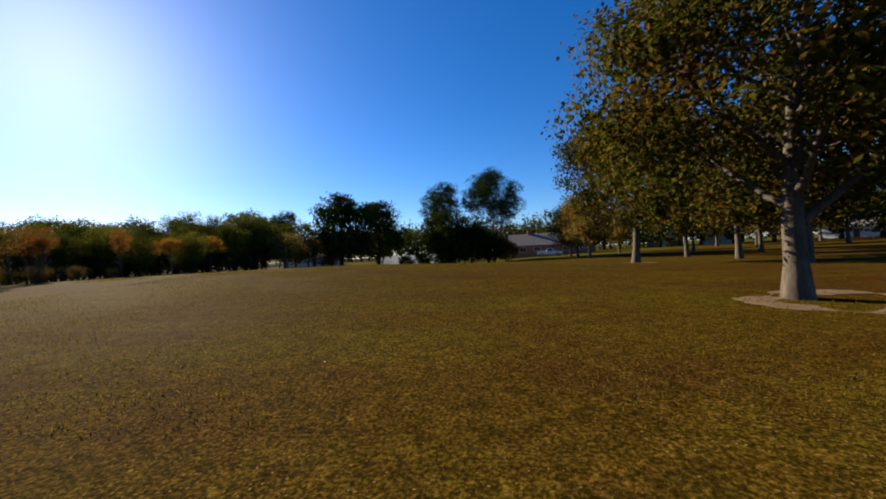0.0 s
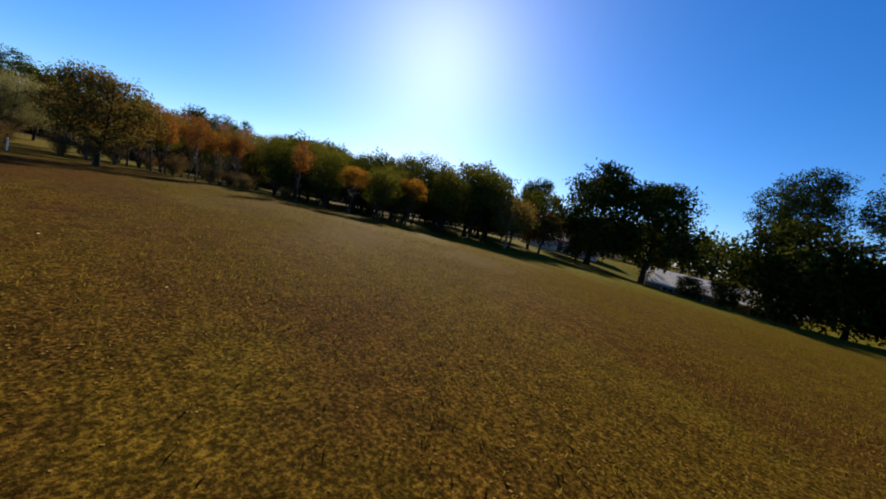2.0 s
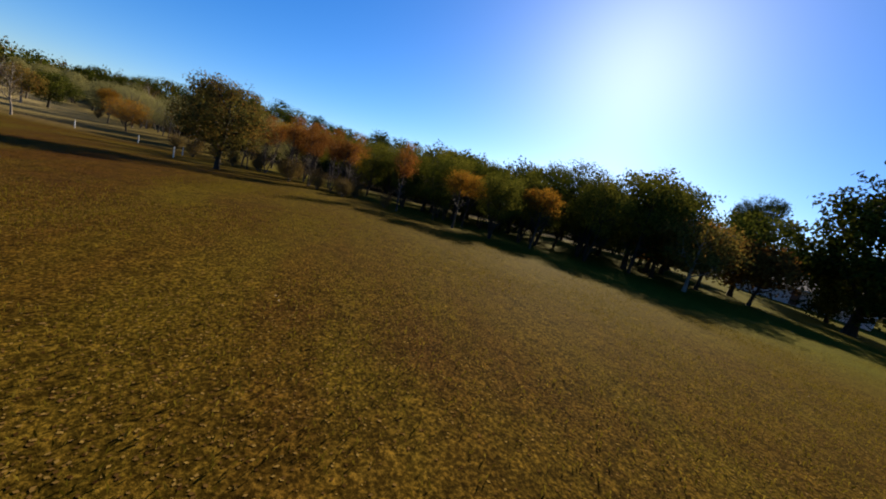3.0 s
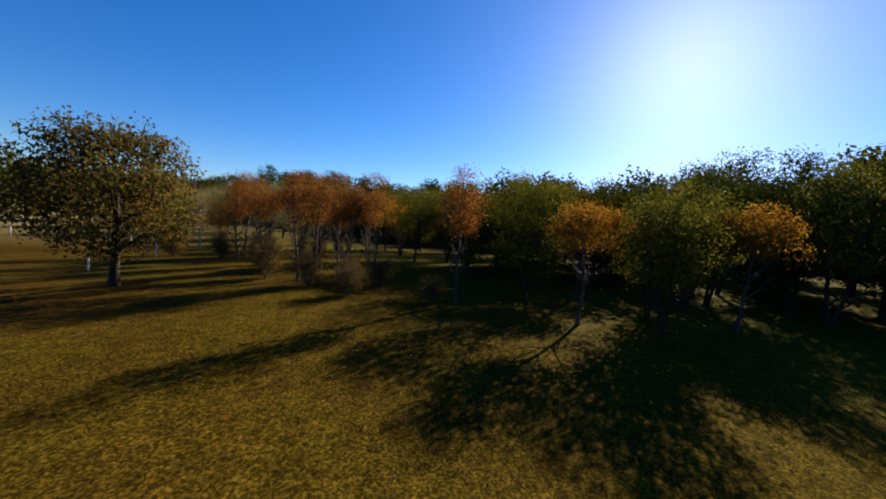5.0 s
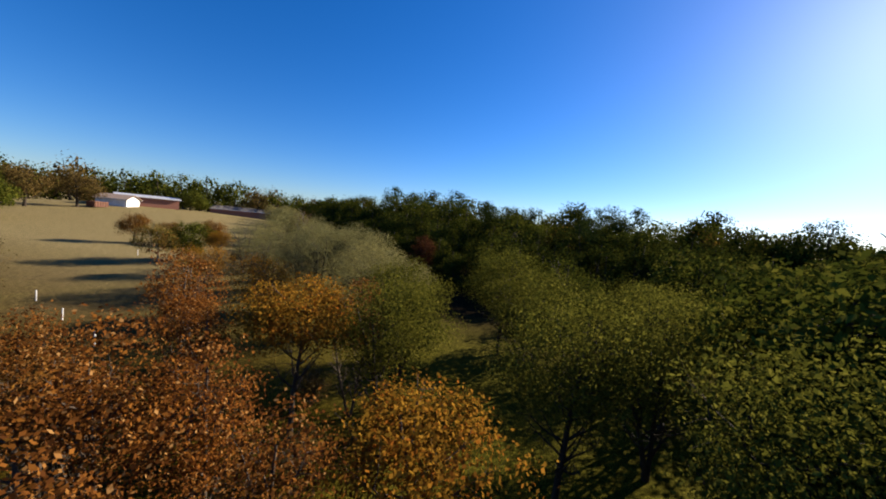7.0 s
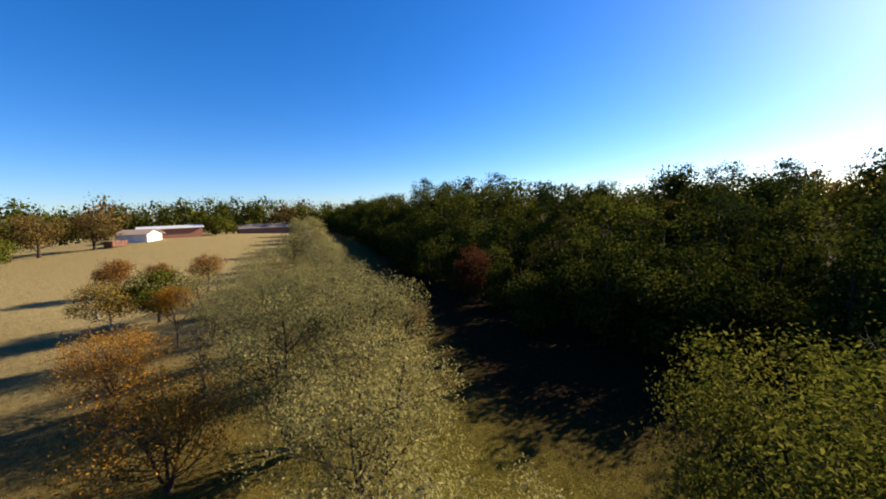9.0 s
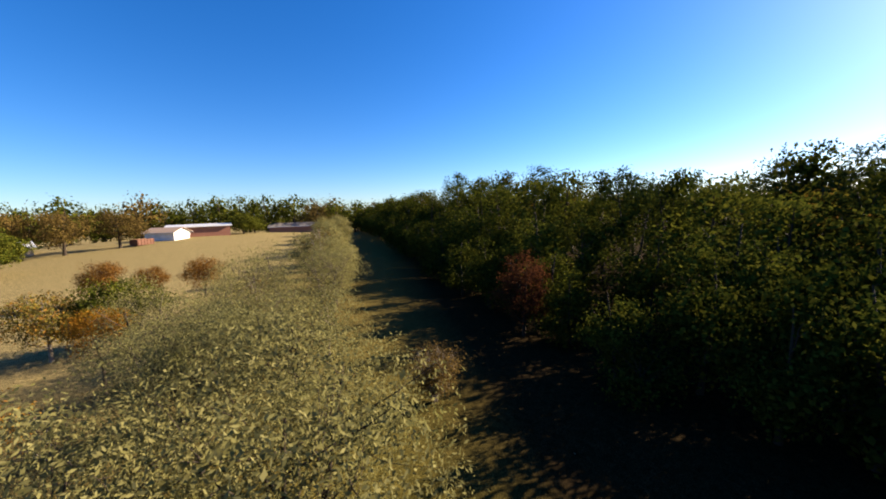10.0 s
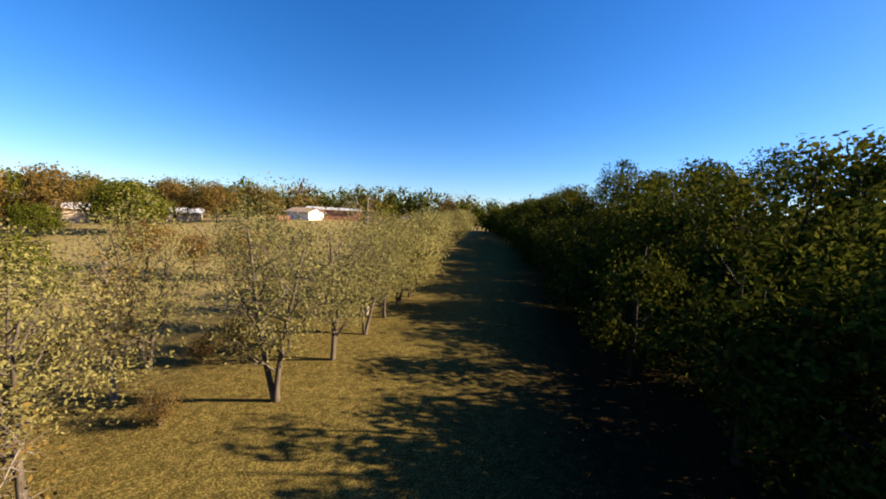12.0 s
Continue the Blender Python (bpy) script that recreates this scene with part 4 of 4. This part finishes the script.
def make_pickup(x, y, turn):
    """A pickup truck facing +x: lower body, cab, open bed, wheels, lamps."""
    truck = new("pickup_truck")
    truck.matrix_basis = pose(x, y, height(x, y), 0, 0, turn)
    tagged(truck, "white pickup truck parked beside a house", "pickup truck")

    def side_shape(name, outline, half, mat, parent, label=""):
        bm = bmesh.new()
        rows = [[bm.verts.new((px, s * half, pz)) for px, pz in outline] for s in (-1, 1)]
        bm.faces.new(rows[0])
        bm.faces.new(rows[1][::-1])
        for i in range(len(outline)):
            j = (i + 1) % len(outline)
            bm.faces.new((rows[0][j], rows[0][i], rows[1][i], rows[1][j]))
        bmesh.ops.bevel(bm, geom=bm.edges[:], offset=0.04, segments=2, affect="EDGES")
        return part(name, bm, mat, parent, label)

    side_shape("body", [(-2.75, 0.5), (-2.75, 1.05), (-0.6, 1.08), (1.0, 1.1), (2.55, 1.0), (2.75, 0.85), (2.75, 0.45), (2.3, 0.38), (-2.3, 0.42)], 0.96, CAR_WHITE, truck)
    cab = side_shape("cab", [(-0.65, 1.04), (-0.5, 1.78), (0.55, 1.82), (1.25, 1.08)], 0.84, CAR_WHITE, truck)
    for s in (-1, 1):
        bm = bmesh.new()
        y0, y1 = sorted((s * 0.845, s * 0.86))
        v = [bm.verts.new((px, yy, pz)) for yy in (y0, y1) for px, pz in ((-0.42, 1.2), (-0.32, 1.68), (0.48, 1.7), (0.92, 1.2))]
        for f in ((0, 1, 2, 3), (7, 6, 5, 4), (0, 4, 5, 1), (1, 5, 6, 2), (2, 6, 7, 3), (3, 7, 4, 0)):
            bm.faces.new([v[i] for i in f])
        part("side_window", bm, WINDOW_GLASS, cab, "dark side window")
        bm = bmesh.new()
        y0, y1 = sorted((s * 0.9, s * 0.965))
        box(bm, -2.74, -0.75, y0, y1, 1.06, 1.32)
        part("bed_side", bm, CAR_WHITE, truck)
        bm = bmesh.new()
        box(bm, 2.7, 2.775, s * 0.72 - 0.16, s * 0.72 + 0.16, 0.72, 0.9)
        part("headlight", bm, TRIM, truck, "clear headlight")
        bm = bmesh.new()
        box(bm, -2.775, -2.7, s * 0.84 - 0.08, s * 0.84 + 0.08, 0.75, 1.0)
        part("tail_light", bm, RED_GLASS, truck, "red tail light")
    bm = bmesh.new()
    box(bm, -2.75, -2.68, -0.9, 0.9, 1.06, 1.32)
    part("tailgate", bm, CAR_WHITE, truck)
    for wx in (-1.75, 1.75):
        for s in (-1, 1):
            bm = bmesh.new()
            bmesh.ops.create_cone(bm, cap_ends=True, segments=20, radius1=0.39, radius2=0.39, depth=0.26, matrix=Matrix.Translation((wx, s * 0.86, 0.39)) @ Matrix.Rotation(math.pi / 2, 4, "X"))
            wheel = part("tyre", bm, RUBBER, truck, "black tyre")
            bm = bmesh.new()
            bmesh.ops.create_cone(bm, cap_ends=True, segments=16, radius1=0.22, radius2=0.2, depth=0.29, matrix=Matrix.Translation((wx, s * 0.86, 0.39)) @ Matrix.Rotation(math.pi / 2, 4, "X"))
            part("rim", bm, CHROME, wheel, "steel rim")


make_pickup(23.5, 91.0, -20)

# ---------------------------------------------------------------- white marker posts on the lawn


def make_post():
    thing = new("marker_post")
    bm = bmesh.new()
    bmesh.ops.create_cone(bm, cap_ends=True, segments=12, radius1=0.035, radius2=0.032, depth=0.7, matrix=Matrix.Translation((0, 0, 0.35)))
    part("pole", bm, POST_WHITE, thing)
    bm = bmesh.new()
    bmesh.ops.create_uvsphere(bm, u_segments=12, v_segments=6, radius=0.036, matrix=Matrix.Translation((0, 0, 0.7)))
    part("cap", bm, POST_WHITE, thing)
    return thing


plant(make_post(), [(-43.4, 10.5, 0, 1), (-45.0, 5.0, 10, 1), (-41.6, 16.1, 20, 1), (-35.4, 21.8, 30, 0.95), (-28.6, 23.8, 40, 0.95), (-60.0, -8.5, 0, 1)], "short white plastic marker post in the lawn", "post", "marker posts")

# ---------------------------------------------------------------- fallen leaves and grass


def scatter(name, count, area, size, flat, mat, seed, label, keep=None, upright=False):
    """Many small blades lying on or standing in the lawn, as one piece of stuff."""
    draw = np.random.default_rng(seed)
    out = []
    for x0, x1, y0, y1, share in area:
        n = int(count * share)
        x = draw.uniform(x0, x1, n)
        y = draw.uniform(y0, y1, n)
        patch = np.sin(x * 0.9 + 1.3 * np.sin(y * 0.6)) + np.sin(y * 1.1 + 0.7 * x) + draw.normal(0, 0.8, n)
        ok = patch > -0.3
        x, y = x[ok], y[ok]
        z = np.array([height(a, b) for a, b in zip(x, y)])
        n = len(x)
        turn = draw.uniform(0, 2 * math.pi, n)
        s = size * draw.uniform(0.5, 1.4, n)
        if upright:
            lean = draw.normal(0, 0.35, (n, 2)) * s[:, None]
            half = np.stack([np.cos(turn), np.sin(turn), 0 * turn], 1) * (s * 0.15)[:, None]
            foot = np.stack([x, y, z - 0.005], 1)
            tip = foot + np.stack([lean[:, 0], lean[:, 1], s], 1)
            mid = (foot + tip) / 2 + np.stack([lean[:, 0] * -0.15, lean[:, 1] * -0.15, s * 0.1], 1)
            quad = np.stack([foot - half, mid - half * 0.8, tip, mid + half * 0.8], 1)
        else:
            along = np.stack([np.cos(turn), np.sin(turn), draw.normal(0, flat, n)], 1) * (s / 2)[:, None]
            across = np.stack([-np.sin(turn), np.cos(turn), draw.normal(0, flat, n)], 1) * (s * 0.36)[:, None]
            mid = np.stack([x, y, z + 0.002 + s * flat * 0.4], 1)
            quad = np.stack([mid - along, mid + across, mid + along * 1.1, mid - across], 1)
        out.append(quad.reshape(-1, 3))
    ob = new(name, leaf_mesh(name, np.concatenate(out), mat))
    tagged(ob, label, "leaves" if not upright else "grass", kind="stuff")


scatter("fallen_leaves", 4200, [(2, 26, 8, 40, 0.3), (-6, 6, 10, 40, 0.06), (-30, -4, 26, 50, 0.25), (-48, -28, 20, 50, 0.24), (-80, -46, -5, 28, 0.15)], 0.04, 0.05, FALLEN, 3, "scattered dry brown leaves on the lawn")
scatter("leaf_litter", 150000, [(-5, 9, 9, 26, 0.5), (-12, 3, 24, 42, 0.5)], 0.026, 0.03, LITTER, 7, "dry straw brown leaf litter on the lawn")
scatter("grass_tufts", 200000, [(-12, 14, 12, 30, 0.25), (-22, 6, 28, 50, 0.35), (-12, 24, 30, 66, 0.4)], 0.05, 0.3, GRASS, 4, "short straw coloured grass blades", upright=True)


def dirt_patch(x, y, r, seed):
    """A worn, broken ring of bare soil round the foot of a tree."""
    draw = random.Random(seed)
    n = 72
    wave = [draw.uniform(0, 6.28) for _ in range(4)]
    verts, faces = [], []
    for k in range(n):
        a = 2 * math.pi * k / n
        middle = r * (0.8 + 0.12 * math.sin(2 * a + wave[0]) + 0.06 * math.sin(5 * a + wave[1]))
        half = r * max(0.012, 0.15 + 0.11 * math.sin(3 * a + wave[2]) + 0.07 * math.sin(7 * a + wave[3]) + draw.uniform(-0.04, 0.04))
        for d, lift in ((middle - half, 0.004), (middle, 0.014), (middle + half, 0.004)):
            px, py = x + math.cos(a) * d, y + math.sin(a) * d
            verts.append((px, py, height(px, py) + lift))
    for k in range(n):
        for m in (0, 1):
            p, q = k * 3 + m, (k + 1) % n * 3 + m
            faces.append((p, p + 1, q + 1, q))
    ob = link_mesh("dirt_patch", verts, faces, SOIL)
    tagged(ob, "bare pale soil worn around a tree's foot", "soil", kind="structure")


dirt_patch(12.8, 17.4, 1.7, 1)
dirt_patch(18.5, 38.3, 1.4, 2)
